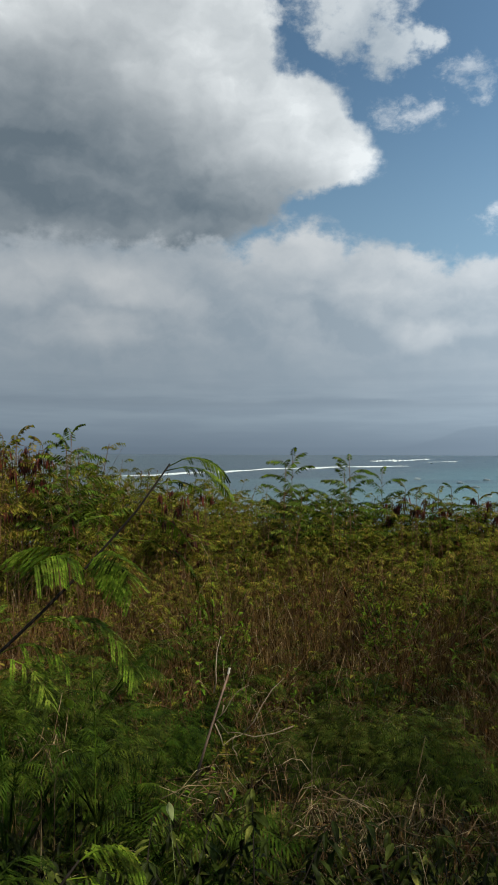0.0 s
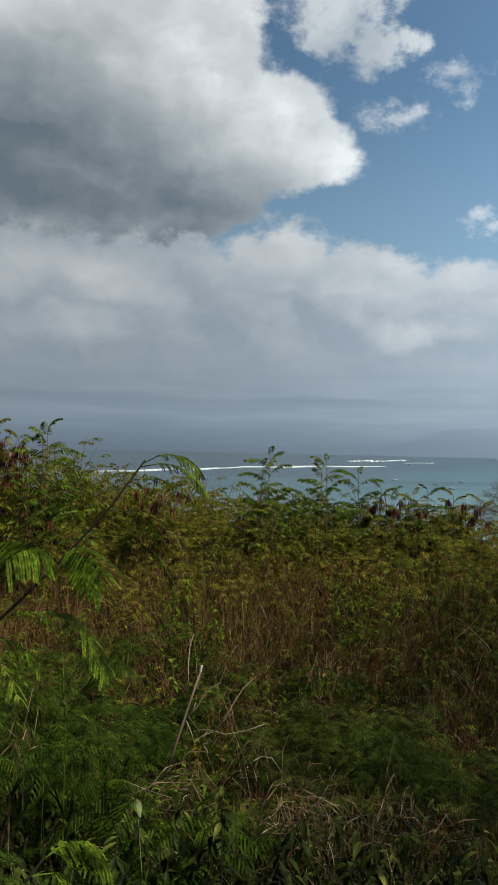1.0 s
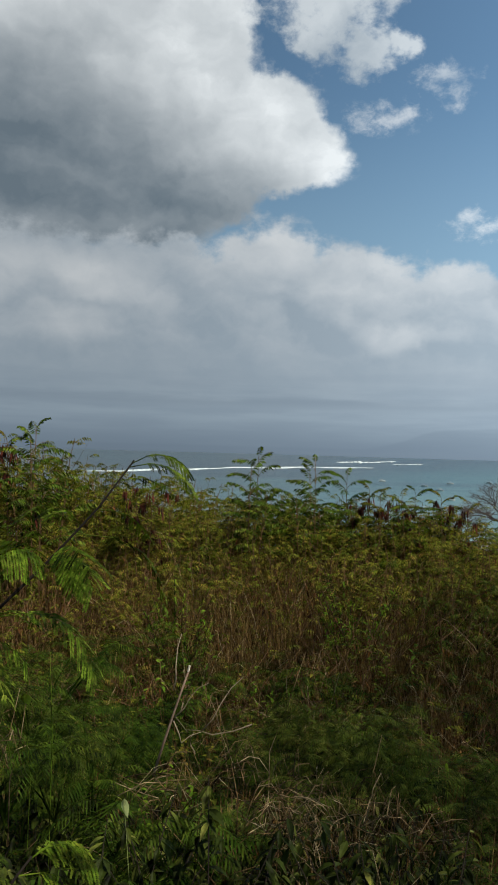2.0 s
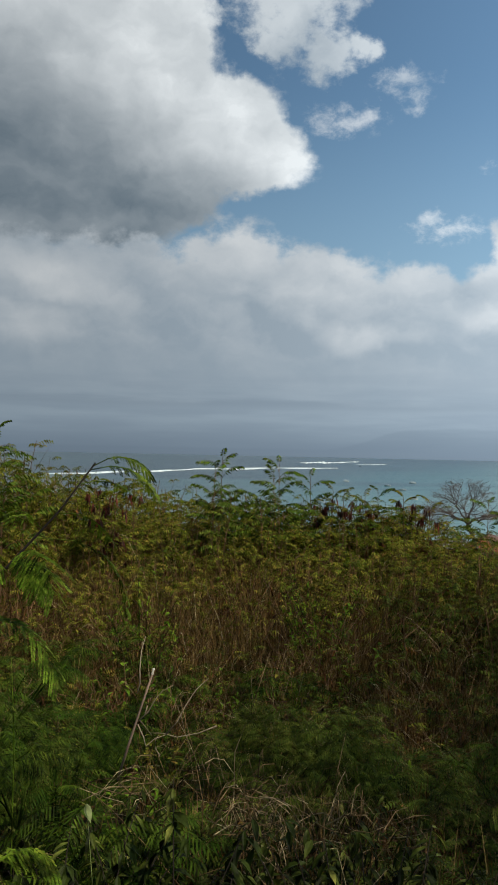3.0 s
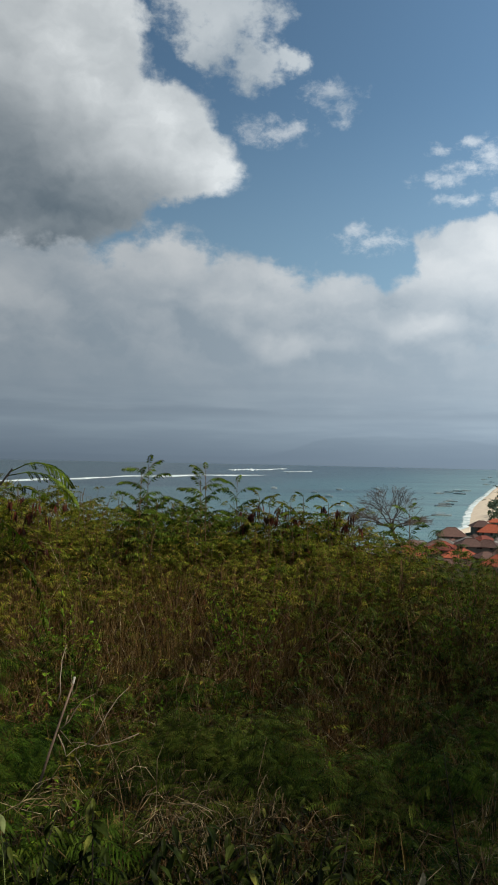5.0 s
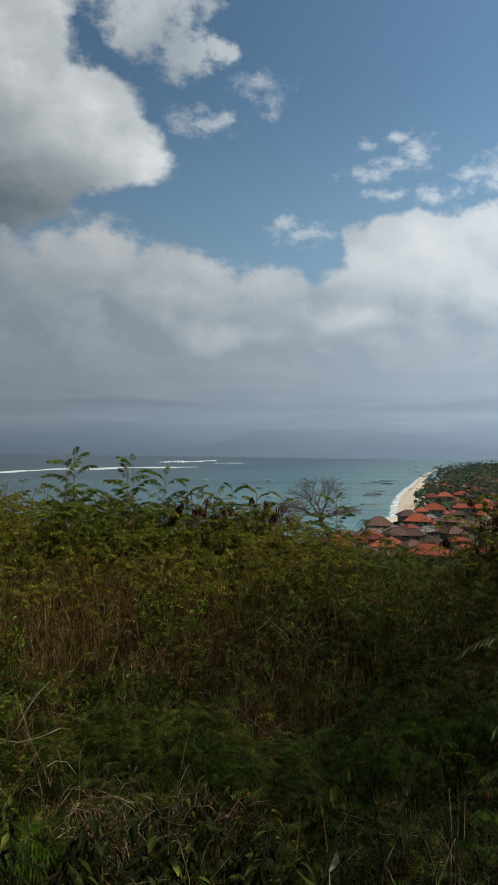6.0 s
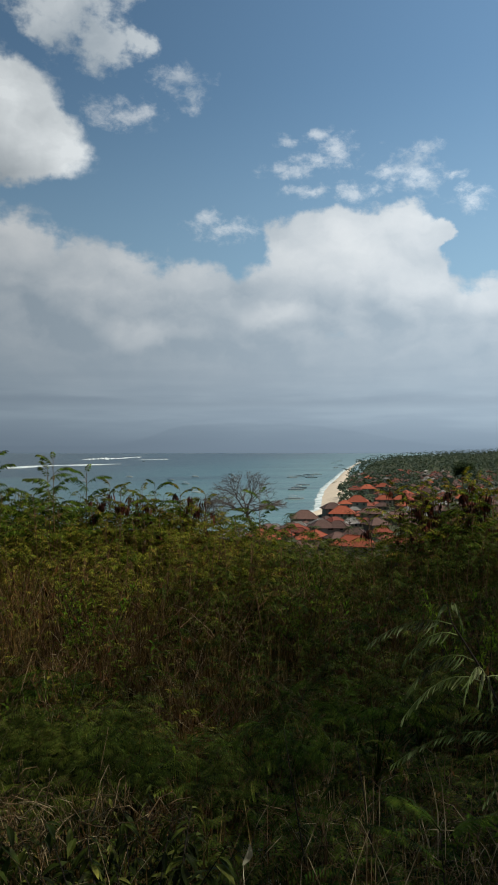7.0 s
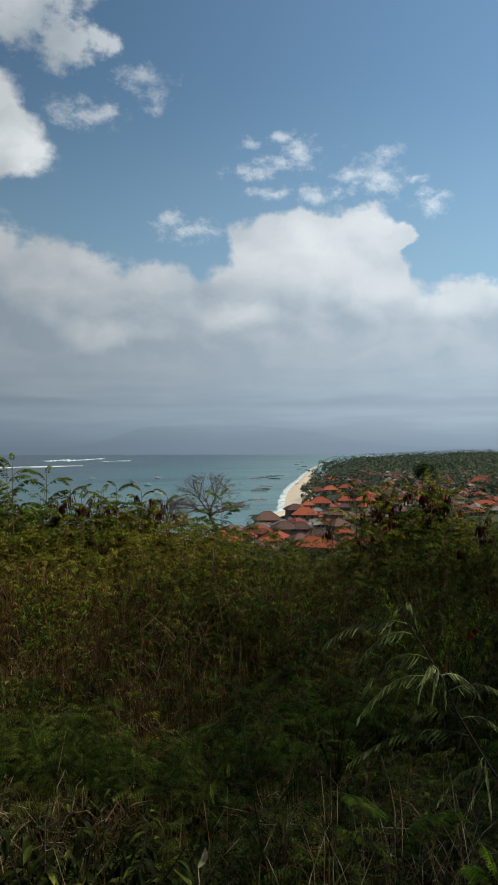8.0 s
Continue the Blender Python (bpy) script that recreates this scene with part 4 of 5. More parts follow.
# ---- bare trees on the slope ----
def bare_tree(seed, height, width, label):
    """A leaning trunk that forks into arching limbs and ends in an open umbrella of fine twigs."""
    rng = random.Random(seed)
    ob = thing("bare_tree", label, "tree", "bare trees")
    trunk, twig = Shape(), Shape()
    fork = Vector((0.0, 0.0, height * 0.52))
    trunk.tube([Vector((width * 0.16, 0, -0.5)), Vector((width * 0.13, 0.1, height * 0.2)), Vector((width * 0.06, 0, height * 0.4)), fork], 0.26, 0.19, 7)

    def rim(w, u):
        """A point of the umbrella's surface: w round it, u from its crown (0) to its edge (1.6)."""
        r = width / 2 * math.sin(min(u, 1.57)) ** 0.9 * rng.uniform(0.88, 1.08)
        return Vector((math.cos(w) * r - width * 0.03, math.sin(w) * r, height * (0.62 + 0.38 * math.cos(u) * rng.uniform(0.86, 1.04))))

    def limb(shape, a, b, r0, r1, sides, arch=0.10):
        k = (b - a).length
        flat = Vector((b.x - a.x, b.y - a.y, 0))
        pts = [a]
        for t in (0.25, 0.5, 0.75):
            stray = Vector((rng.uniform(-1, 1), rng.uniform(-1, 1), rng.uniform(-1, 1))) * (0.055 * k)
            pts.append(a.lerp(b, t) + stray + (Vector((0, 0, 1)) * 0.5 * k - flat * 0.35) * (arch * 4 * t * (1 - t)))
        shape.tube(pts + [b], r0, r1, sides)
        return pts[1:]

    for m in range(8):
        w = m * 0.785 + rng.uniform(-0.25, 0.25)
        u = (0.3, 1.45, 0.95, 1.5, 0.6, 1.35, 1.0, 1.5)[m]
        e1 = fork.lerp(rim(w, u), 0.42)
        limb(trunk, fork, e1, 0.105, 0.065, 6)
        for k in range(4):
            w2, u2 = w + rng.gauss(0, 0.45), min(1.55, max(0.05, u + rng.gauss(0, 0.32)))
            e2 = e1.lerp(rim(w2, u2), 0.55)
            knots = limb(trunk, e1, e2, 0.050, 0.030, 4)
            for j in range(6):
                w3, u3 = w2 + rng.gauss(0, 0.30), min(1.6, max(0.03, u2 + rng.gauss(0, 0.22)))
                e3 = e2.lerp(rim(w3, u3), rng.uniform(0.75, 1.0))
                pts = limb(twig, e2 if j < 4 else rng.choice(knots), e3, 0.021, 0.011, 3, 0.05)
                for i in range(8):
                    q = rng.choice(pts + [e3])
                    out = Vector((math.cos(w3), math.sin(w3), 0.35)) * 0.4 + Vector((rng.gauss(0, 0.6), rng.gauss(0, 0.6), rng.gauss(0.1, 0.3)))
                    twig.tube([q, q + out * 0.5], 0.011, 0.008, 3)
    part("trunk", trunk, BARE_BARK, ob)
    part("crown", twig, BARE_BARK, ob, "fine bare grey-brown twig crown")
    return ob


bt = bare_tree(3, 9.7, 9.0, "leafless grey-brown tree with a wide umbrella of fine twigs")
bt.matrix_basis = spin(on_ground(20.5, 84), -20, 1.0)
bt = bare_tree(8, 6.9, 6.0, "low leafless grey-brown tree beside the umbrella-shaped one")
bt.matrix_basis = spin(on_ground(17.4, 82), -20, 1.0)

# ---- the thicket ----
DENSE = "thin-stemmed scrub with yellow-green feathery leaves and dry lower twigs"
kinds = []
for i, (leaves, dry, pods, low) in enumerate(((230, 150, 0, .12), (260, 120, 0, .16), (190, 190, 0, .14), (240, 140, 0, .10), (160, 220, 0, .16), (270, 120, 0, .25), (150, 220, 1, .12), (240, 150, 0, .12))):
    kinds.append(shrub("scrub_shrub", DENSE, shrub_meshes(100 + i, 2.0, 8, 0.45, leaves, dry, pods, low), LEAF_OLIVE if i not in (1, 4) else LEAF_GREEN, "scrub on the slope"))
# the same scrub with shade put into its leaf colour
shaded_kinds = [shrub("scrub_shrub", "thin-stemmed feathery scrub, dull green darkened to stand for shade", shrub_meshes(120 + i, 2.0, 8, 0.45, 280, 110, p, 0.30), LEAF_DULL_SHADED, "scrub on the slope") for i, p in enumerate((0, 0, 0, 0))]
LAYER_D = [1.2, 1.5, 2, 3, 4, 5, 6, 7, 8, 9, 10]
LAYER_EL = [-29.5, -28.5, -27, -23.5, -20.2, -16.8, -13.3, -9.8, -6.8, -4.8, -3.5]


def top_height(az, d, drop=0.0):
    """Height of a plant there whose top lies in the scrub's upper surface."""
    p = on_ground(az, d)
    el = min(crest(az), float(np.interp(d, LAYER_D, LAYER_EL)) if d < 10 else 90.0) - drop
    return EYE + d * math.tan(radians(el)) - p.z


def sow(kinds, seed, d0, d1, gap, az0, az1, full, drop=(0.0, 1.5), keep=1.0, wide=(0.8, 1.1), lean=7.0, spots=None):
    """Set out copies of some kinds of plant in rings; full is the height to which they were built."""
    rng = random.Random(seed)
    for row_d in np.arange(d0, d1, gap):
        az = az0
        while az < az1:
            az += math.degrees(gap / row_d) * rng.uniform(0.75, 1.25)
            d = row_d + rng.uniform(-0.5, 0.5) * gap
            turn, tip, way, r, w, k, low = (rng.random() for i in range(7))
            if r > keep or (spots is not None and not spots(az, d)):
                continue
            h = top_height(az, d, drop[0] + (drop[1] - drop[0]) * low)
            if h < 0.18:
                continue
            src = kinds[int(k * len(kinds))]
            s = h / full
            m = spin(on_ground(az, d), turn * 360, min(1.15, 0.35 + 0.65 * s) * (wide[0] + (wide[1] - wide[0]) * w), tip * lean, way * 360, s)
            put_out(src, m)




def shade_side(az, d):
    """Rises from 0 to 1 where the olive scrub gives way to dark green that paints in shade."""
    return (az - 9.5) / 16.0 + 0.5 * noise.noise((az * 0.15, d * 0.4, 4.0)) + 0.55 * noise.noise((az * 1.3, d * 2.1, 6.0))


for seed, d0, d1, gap, low in ((7, 7.6, 10.4, 0.64, (0.0, 1.9)), (8, 10.4, 13.3, 0.64, (-0.35, 0.7))):
    sow(kinds if seed == 7 else [kinds[i] for i in (0, 2, 3, 5, 7)], seed, d0, d1, gap, -27, 47, 2.0, low, spots=lambda a, d: shade_side(a, d) < 0.5)
    sow(shaded_kinds, seed, d0 - (0.4 if seed == 7 else 0.0), d1, gap, -27, 47, 2.0, low, spots=lambda a, d: shade_side(a, d) >= 0.5)

sow([kinds[i] for i in (0, 3, 5, 7)], 9, 8.5, 9.8, 0.66, -27, 22, 2.0, (-0.1, 0.9), spots=lambda a, d: shade_side(a, d) < 0.6)
sow(shaded_kinds, 9, 8.7, 9.6, 0.7, 17, 46, 2.0, (-0.1, 1.0))

sow([kinds[i] for i in (0, 3, 5, 7)], 10, 10.0, 11.7, 0.72, -27, 24, 2.0, (0.2, 1.3), spots=lambda a, d: shade_side(a, d) < 0.6)
sow(shaded_kinds, 10, 10.0, 11.7, 0.72, 12, 47, 2.0, (0.2, 1.3), spots=lambda a, d: shade_side(a, d) >= 0.6)

# shoots that stand above the crest, with pods
rng = random.Random(17)
tall = [shrub("tall_shrub", label, sprig_meshes(200 + i, 2.6, 3, n, pods), LEAF_SHOOT if i < 2 else LEAF_OLIVE, "tall shoots on the crest")
        for i, (n, pods, label) in enumerate(((10, 0, "tall green feathery shoot above the scrub"), (11, 0, "tall leafy green shoot above the scrub"), (7, 4, "tall shoot hung with dark brown seed pods"), (8, 2, "olive shoot with bunches of dark seed pods")))]
for az, el, d, kind in [(-12.6, 1.2, 8, 0), (-16.3, 0.9, 8, 2), (-14.6, 0.3, 8, 3), (3.1, -0.4, 9.5, 1), (7.3, -0.8, 9.5, 0), (9.6, -1.7, 10, 1), (12.0, -3.0, 10, 2), (14.3, -2.7, 10, 0),
                        (16.1, -3.0, 10, 3), (-4.4, -2.8, 8.5, 2), (-5.8, -2.6, 9, 3), (-3.2, -2.9, 9, 3), (-17.2, 0.7, 7.6, 2),
                        (2.6, -1.2, 9.3, 0), (6.9, -1.5, 9.6, 1), (-13.0, 0.5, 7.8, 1), (11.2, -2.7, 10, 2), (13.4, -3.1, 9.9, 2)]:
    p = on_ground(az, d)
    put_out(tall[kind], spin(p, rng.uniform(0, 360), 1.0, 0, 0, (EYE + d * math.tan(radians(el)) - p.z) / 2.6))
for az, el, d, kind in [(31.5, -2.7, 10, 3), (32.6, -3.2, 9.5, 2), (33.4, -2.8, 10, 2), (34.2, -3.0, 10, 2), (35.3, -2.6, 10, 3), (36.3, -1.9, 10, 2), (37.2, -2.2, 10, 2), (38.3, -2.7, 9.8, 2), (40.2, -4.2, 9.5, 2),
                        (36.8, -3.4, 9.6, 0), (22.0, -3.3, 10, 0), (18.0, -3.4, 10, 2)]:
    p = on_ground(az, d)
    put_out(tall[kind], spin(p, rng.uniform(0, 360), 1.0, 0, 0, (EYE + d * math.tan(radians(el)) - p.z) / 2.6))


# ---- low plants of the foreground ----
def fern_plant(seed, leaflets, label, mat=None):
    """A low plant of arching twice-feathered leaves, built 0.7 m high."""
    rng = random.Random(seed)
    wood, leaf, ob = Shape(), Shape(), thing("feathery_plant", label, "plant", "feathery plants")
    for s in range(5):
        w = rng.uniform(0, 6.28)
        top = Vector((math.cos(w) * 0.2, math.sin(w) * 0.2, rng.uniform(0.40, 0.66)))
        pts = [top * t + Vector((0, 0, -0.03)) for t in (0, .33, .66, 1)]
        wood.tube(pts, 0.005, 0.002, 4)
        for k in range(5):
            q = pts[3].lerp(pts[1], k / 6.5)
            w2 = w + rng.uniform(-2.4, 2.4) if k else w
            L = rng.uniform(0.2, 0.32)
            frond(leaf, wood, q, q + Vector((math.cos(w2), math.sin(w2), rng.uniform(-0.25, 0.35))).normalized() * L, rng, 12, L * 0.36, leaflets, 0.15, L * (0.036 if not leaflets else 0.028), 0.45, thin=not leaflets)
    part("stem", wood, mat or LEAF_GREEN, ob)
    part("foliage", leaf, mat or LEAF_GREEN, ob)
    return ob


def feather_mound(seed, label, mat):
    """A bush of arching feathered leaves in layers, its crown 0.5 m high on long thin stems."""
    rng = random.Random(seed)
    wood, leaf, ob = Shape(), Shape(), thing("feathery_bush", label, "bush", "feathery bushes")
    for s in range(9):
        w, r = rng.uniform(0, 6.28), rng.uniform(0.05, 0.34)
        top = Vector((math.cos(w) * r, math.sin(w) * r, rng.uniform(0.26, 0.48)))
        pts = [top * t + Vector((0, 0, 0.06 * math.sin(t * 3.1) - 0.04)) for t in (0, .33, .66, 1)]
        wood.tube([Vector((top.x * 0.3, top.y * 0.3, -0.9))] + pts, 0.006, 0.002, 4)
        for k in range(12):
            q = pts[3].lerp(pts[2], k / 10)
            w2 = w + rng.uniform(-1.9, 1.9)
            L = rng.uniform(0.13, 0.22)
            tip = q + Vector((math.cos(w2), math.sin(w2), rng.uniform(-0.15, 0.3))).normalized() * L
            frond(leaf, wood, q, tip, rng, 12, L * 0.27, 0, 0.22, 0.0050, 0.45, thin=True, rib=0.0010)
    part("stem", wood, mat, ob)
    part("foliage", leaf, mat, ob)
    return ob


def weed_plant(seed, label, mat=None):
    """Upright weed with small oval leaves, built 0.8 m high."""
    rng = random.Random(seed)
    leaf, ob = Shape(), thing("leafy_weed", label, "plant", "leafy weeds")
    for s in range(6):
        w = rng.uniform(0, 6.28)
        top = Vector((math.cos(w) * 0.2, math.sin(w) * 0.2, rng.uniform(0.5, 0.8)))
        wood = Shape()
        wood.tube([Vector((0, 0, -0.03)), top * 0.5 + Vector((0, 0, 0.04)), top], 0.004, 0.0015, 3)
        part("stem", wood, STEM, ob)
        for k in range(14):
            t = rng.uniform(0.35, 1.0)
            q = top * t
            w2 = rng.uniform(0, 6.28)
            e = q + Vector((math.cos(w2), math.sin(w2), rng.uniform(-0.6, 0.5))) * rng.uniform(0.03, 0.06)
            leaf.broad(q, e, (math.sin(w2), -math.cos(w2), 0.2), rng.uniform(0.016, 0.028))
    part("foliage", leaf, mat or LEAF_BRIGHT, ob)
    return ob


def broad_plant(seed, label, name="broad_leaved_shrub", mat=None, size=1.0):
    """Shrub with hanging lance-shaped leaves, built 0.8 m high."""
    rng = random.Random(seed)
    wood, leaf, ob = Shape(), Shape(), thing(name, label, "shrub", "broad-leaved shrubs" if mat is None else "leafy bushes")
    for s in range(8):
        w = rng.uniform(0, 6.28)
        top = Vector((math.cos(w) * 0.34, math.sin(w) * 0.34, rng.uniform(0.5, 0.8)))
        pts = [top * t + Vector((0, 0, 0.1 * math.sin(t * 3.1) - 0.04)) for t in (0, .25, .5, .75, 1)]
        wood.tube(pts, 0.0035, 0.0012, 4)
        for k in range(26):
            t = rng.uniform(0.3, 1.0)
            i = min(int(t * 4), 3)
            q = pts[i].lerp(pts[i + 1], t * 4 - i)
            w2 = rng.uniform(0, 6.28)
            L = rng.uniform(0.045, 0.085) * size
            e = q + Vector((math.cos(w2) * 0.6, math.sin(w2) * 0.6, rng.uniform(-1.1, -0.2) if mat is None else rng.uniform(-0.5, 0.6))).normalized() * L
            leaf.broad(q, e, (math.sin(w2), -math.cos(w2), rng.uniform(-0.3, 0.3)), L * rng.uniform(0.26, 0.4))
    part("stem", wood, DARK_BARK, ob)
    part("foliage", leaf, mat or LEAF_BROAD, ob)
    return ob


def twig_clump(seed, label, n=34, flat=False):
    """Dead twigs and straw, crossing and arching, built 0.6 m high."""
    rng = random.Random(seed)
    s = Shape()
    for k in range(n):
        w = rng.uniform(0, 6.28)
        a = Vector((rng.gauss(0, 0.14), rng.gauss(0, 0.14), rng.uniform(0.0, 0.25)))
        d = Vector((math.cos(w), math.sin(w), rng.uniform(-0.1, 0.25) if flat else rng.uniform(0.2, 1.8))).normalized() * rng.uniform(0.2, 0.55)
        sag = Vector((0, 0, rng.uniform(0.0, 0.14)))
        s.tube([a, a + d * 0.4 + sag, a + d * 0.75 + sag * 0.8, a + d], rng.uniform(0.0009, 0.0026), 0.0006, 3)
    return solid("dry_twig_clump", s, STRAW, label, "dry twigs", "dry twig clumps", "stuff", True)


ferns = [fern_plant(300 + i, n, "low dark green plant with feathery compound leaves") for i, n in enumerate((0, 0, 0, 0, 9))]
# the feathery plants again, their green darkened in place of shade
shaded_ferns = [fern_plant(310 + i, 0, "low plant with feathery compound leaves, green darkened to stand for shade", LEAF_SHADED) for i in range(3)]
weeds = [weed_plant(320 + i, "yellow-green weed with small oval leaves") for i in range(2)]
herbs = [weed_plant(325 + i, "dull olive weed with small withering leaves", LEAF_OLIVE) for i in range(2)]
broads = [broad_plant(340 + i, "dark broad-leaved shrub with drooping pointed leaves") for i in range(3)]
twigs = [twig_clump(360 + i, "tangle of pale dead twigs and straw", 34, i == 2) for i in range(3)]
dry_kinds = [shrub("dry_shrub", "half-dead brown shrub with few green leaves", shrub_meshes(380 + i, 1.2, 9, 0.32, 30, 230, 0, 0.5, 0, 0.17), LEAF_OLIVE, "dry shrubs") for i in range(4)]

# shade is put into the duller green of these shrubs
low_kinds = [shrub("green_shrub", "low feathery shrub with thin stems, green dulled to stand for shade", shrub_meshes(390 + i, 1.2, 9, 0.34, 120, 50, 0, 0.4, 0, 0.19), LEAF_DULL_SHADED, "low green shrubs") for i in range(3)]


def green_spot(az, d):
    x, y = d * math.sin(radians(az)), d * math.cos(radians(az))
    v = noise.noise((x * 0.55 + 3.1, y * 0.55, 2.0))
    return v + (0.55 if az < -0.5 else 0.0) + (0.4 if 3 < az < 13 and 3.4 < d < 6.2 else 0.0) + (0.15 if az > 24 else 0.0) > 0.12


sow(ferns, 41, 2.3, 6.4, 0.37, -24, 16.5, 0.72, (0.0, 3.0), 0.95, (0.9, 1.25), 12, green_spot)
sow(shaded_ferns, 41, 2.8, 6.0, 0.38, 16.5, 46, 0.72, (0.6, 3.6), 0.55, (0.9, 1.25), 12)
sow(dry_kinds, 42, 3.5, 8.4, 0.42, -24, 45, 1.2, (-1.0, 3.0), 0.85, (0.9, 1.2), 10, lambda a, d: (not green_spot(a, d) or d > 5.4) and shade_side(a, d) < 0.55)
sow(low_kinds, 48, 3.2, 7.4, 0.46, 8, 45, 1.2, (-0.6, 2.6), 0.9, (0.9, 1.25), 10, lambda a, d: shade_side(a, d) >= 0.55)
sow(herbs, 47, 4.2, 9.0, 0.46, -24, 45, 0.8, (-1.2, 2.0), 0.6, (0.8, 1.2), 12, lambda a, d: shade_side(a, d) < 0.5)
sow(broads, 43, 1.9, 3.2, 0.25, -26, 11.0, 0.8, (-0.6, 2.4), 0.85, (0.8, 1.15), 14, lambda a, d: noise.noise((a * 0.16, d * 0.8, 7.0)) > -0.12)
sow(low_kinds, 49, 3.0, 4.4, 0.42, -2, 30, 1.2, (0.4, 2.8), 0.45, (0.9, 1.2), 14)
sow(twigs, 44, 2.0, 6.5, 0.36, -24, 45, 0.6, (-0.8, 2.2), 0.34, (0.8, 1.2), 16, lambda a, d: a < 16 or noise.noise((a * 0.2, d, 3.0)) > 0.1)
sow(twigs, 46, 1.9, 3.9, 0.30, 19, 46, 0.6, (-0.4, 2.0), 0.75, (0.8, 1.2), 16)
sow(twigs, 50, 5.2, 8.6, 0.5, -24, 45, 0.6, (-0.4, 2.2), 0.6, (0.9, 1.3), 14)
sow(weeds, 45, 3.5, 8.5, 1.3, -22, 45, 0.8, (-1.5, 1.0), 0.45, (0.8, 1.1), 8)

# dry upright grass between the shrubs
rng = random.Random(51)
s = Shape()
for k in range(125000):
    d = 2.8 + 8.0 * rng.random() ** 0.8
    az = rng.uniform(-24, 45)
    if noise.noise((az * 0.34, d * 1.2, 9.0)) < -0.05 or rng.random() > (0.12 if green_spot(az, d) and d < 6.0 else 0.4 if d < 4.6 else 1.0) * (0.45 if shade_side(az, d) > 0.45 else 1.0):
        continue
    p = on_ground(az, d)
    h = min(1.5, top_height(az, d, 1.0)) * rng.uniform(0.4, 1.08)
    if h < 0.1:
        continue
    lean = Vector((rng.gauss(0, 0.13), rng.gauss(0, 0.13), 1.0)) * h
    w = rng.uniform(0, 6.28)
    side = Vector((math.cos(w), math.sin(w), 0)) * rng.uniform(0.0018, 0.0046)
    m = p + lean * 0.55
    e = p + lean + Vector((rng.gauss(0, 0.08), rng.gauss(0, 0.08), -0.03)) * h
    s.add([tuple(p - side), tuple(p + side), tuple(m + side), tuple(m - side), tuple(e)], [(0, 1, 2, 3), (3, 2, 4)])
solid("dry_grass", s, REED, "dense upright reddish-brown dry grass stalks", "grass", kind="stuff")

# leafy yellow-green bushes in the scrub
for az, el, d, k in ((-2.3, -9.6, 6.6, 0), (-1.6, -12.2, 6.2, 1), (-3.6, -11.0, 6.4, 1), (10.3, -8.9, 7.0, 0), (9.8, -10.2, 6.8, 1), (10.8, -9.6, 6.7, 1), (10.5, -10.8, 6.6, 0), (-2.9, -14.5, 5.4, 0), (17.6, -8.8, 7.4, 1), (28.0, -9.5, 7.2, 0), (29.2, -11.5, 6.8, 1), (39.5, -10.5, 7.0, 0)):
    p = on_ground(az, d)
    h = EYE + d * math.tan(radians(el)) - p.z
    put_out(weeds[k], spin(p, az * 37, 1.3, 0, 0, h / 0.8))

# broad-leaved shrubs hanging over the nearest edge
for k, (az, el, d) in enumerate(((-9.0, -25.5, 2.0), (-6.5, -24.6, 2.2), (-4.0, -24.8, 2.1), (-1.5, -23.8, 2.3), (0.8, -25.0, 2.0), (2.4, -26.0, 1.9), (4.5, -27.0, 1.9), (13.5, -25.0, 2.2), (15.2, -23.6, 2.4), (16.6, -24.6, 2.1), (-2.6, -26.6, 1.8), (9.0, -27.4, 1.9))):
    p = on_ground(az, d)
    put_out(broads[k % 3], spin(p, k * 77, 0.95, 0, 0, (EYE + d * math.tan(radians(el)) - p.z) / 0.8))

# light green bushes standing out of the scrub
bushes = [broad_plant(346 + i, "light green bush with small hanging leaves in the scrub", "leafy_bush", LEAF_BRIGHT, 0.6) for i in range(2)]
for k, (az, el, d) in enumerate(((10.3, -8.6, 7.0), (11.0, -9.4, 6.8), (10.5, -10.6, 6.7), (-2.4, -9.6, 6.6), (-2.0, -11.2, 6.3), (25.3, -8.8, 7.0), (26.0, -10.2, 6.8), (36.6, -10.2, 6.5), (39.4, -9.2, 6.6), (38.2, -10.4, 5.6), (37.2, -10.8, 5.6))):
    p = on_ground(az, d)
    h = EYE + d * math.tan(radians(el)) - p.z
    put_out(bushes[k % 2], spin(p, k * 61, h * 0.8, 0, 0, h / 0.66))

# layered feathery bushes among the low plants
mounds = [feather_mound(370 + i, "dense low bush of dark green layered feathery leaves", LEAF_GREEN) for i in (1, 2)]
dull_mounds = [feather_mound(374 + i, "low bush of dull olive-green layered feathery leaves", LEAF_DULL_SHADED) for i in range(3)]
for k, (az, el, d) in enumerate(((6.0, -18.2, 4.0), (8.2, -17.2, 4.2), (10.4, -17.6, 4.1), (7.4, -19.4, 3.7), (11.8, -19.8, 3.8), (13.2, -19.2, 4.0),
                                 (-16.5, -14.6, 3.4), (-14.0, -16.4, 3.2), (-16.8, -18.0, 2.8), (-10.6, -17.2, 3.3), (-8.0, -18.4, 3.3), (-12.4, -13.8, 3.8), (17.5, -19.8, 3.7), (24.5, -18.2, 4.1), (31.0, -16.4, 4.4), (34.0, -13.8, 4.4))):
    p = on_ground(az, d)
    p.z = EYE + d * math.tan(radians(el)) - 0.5
    put_out(dull_mounds[k % 3] if 0 < az < 20 or k % 3 == 0 else mounds[k % 3 - 1], spin(p, k * 83, 0.9 + 0.1 * (k % 3)))

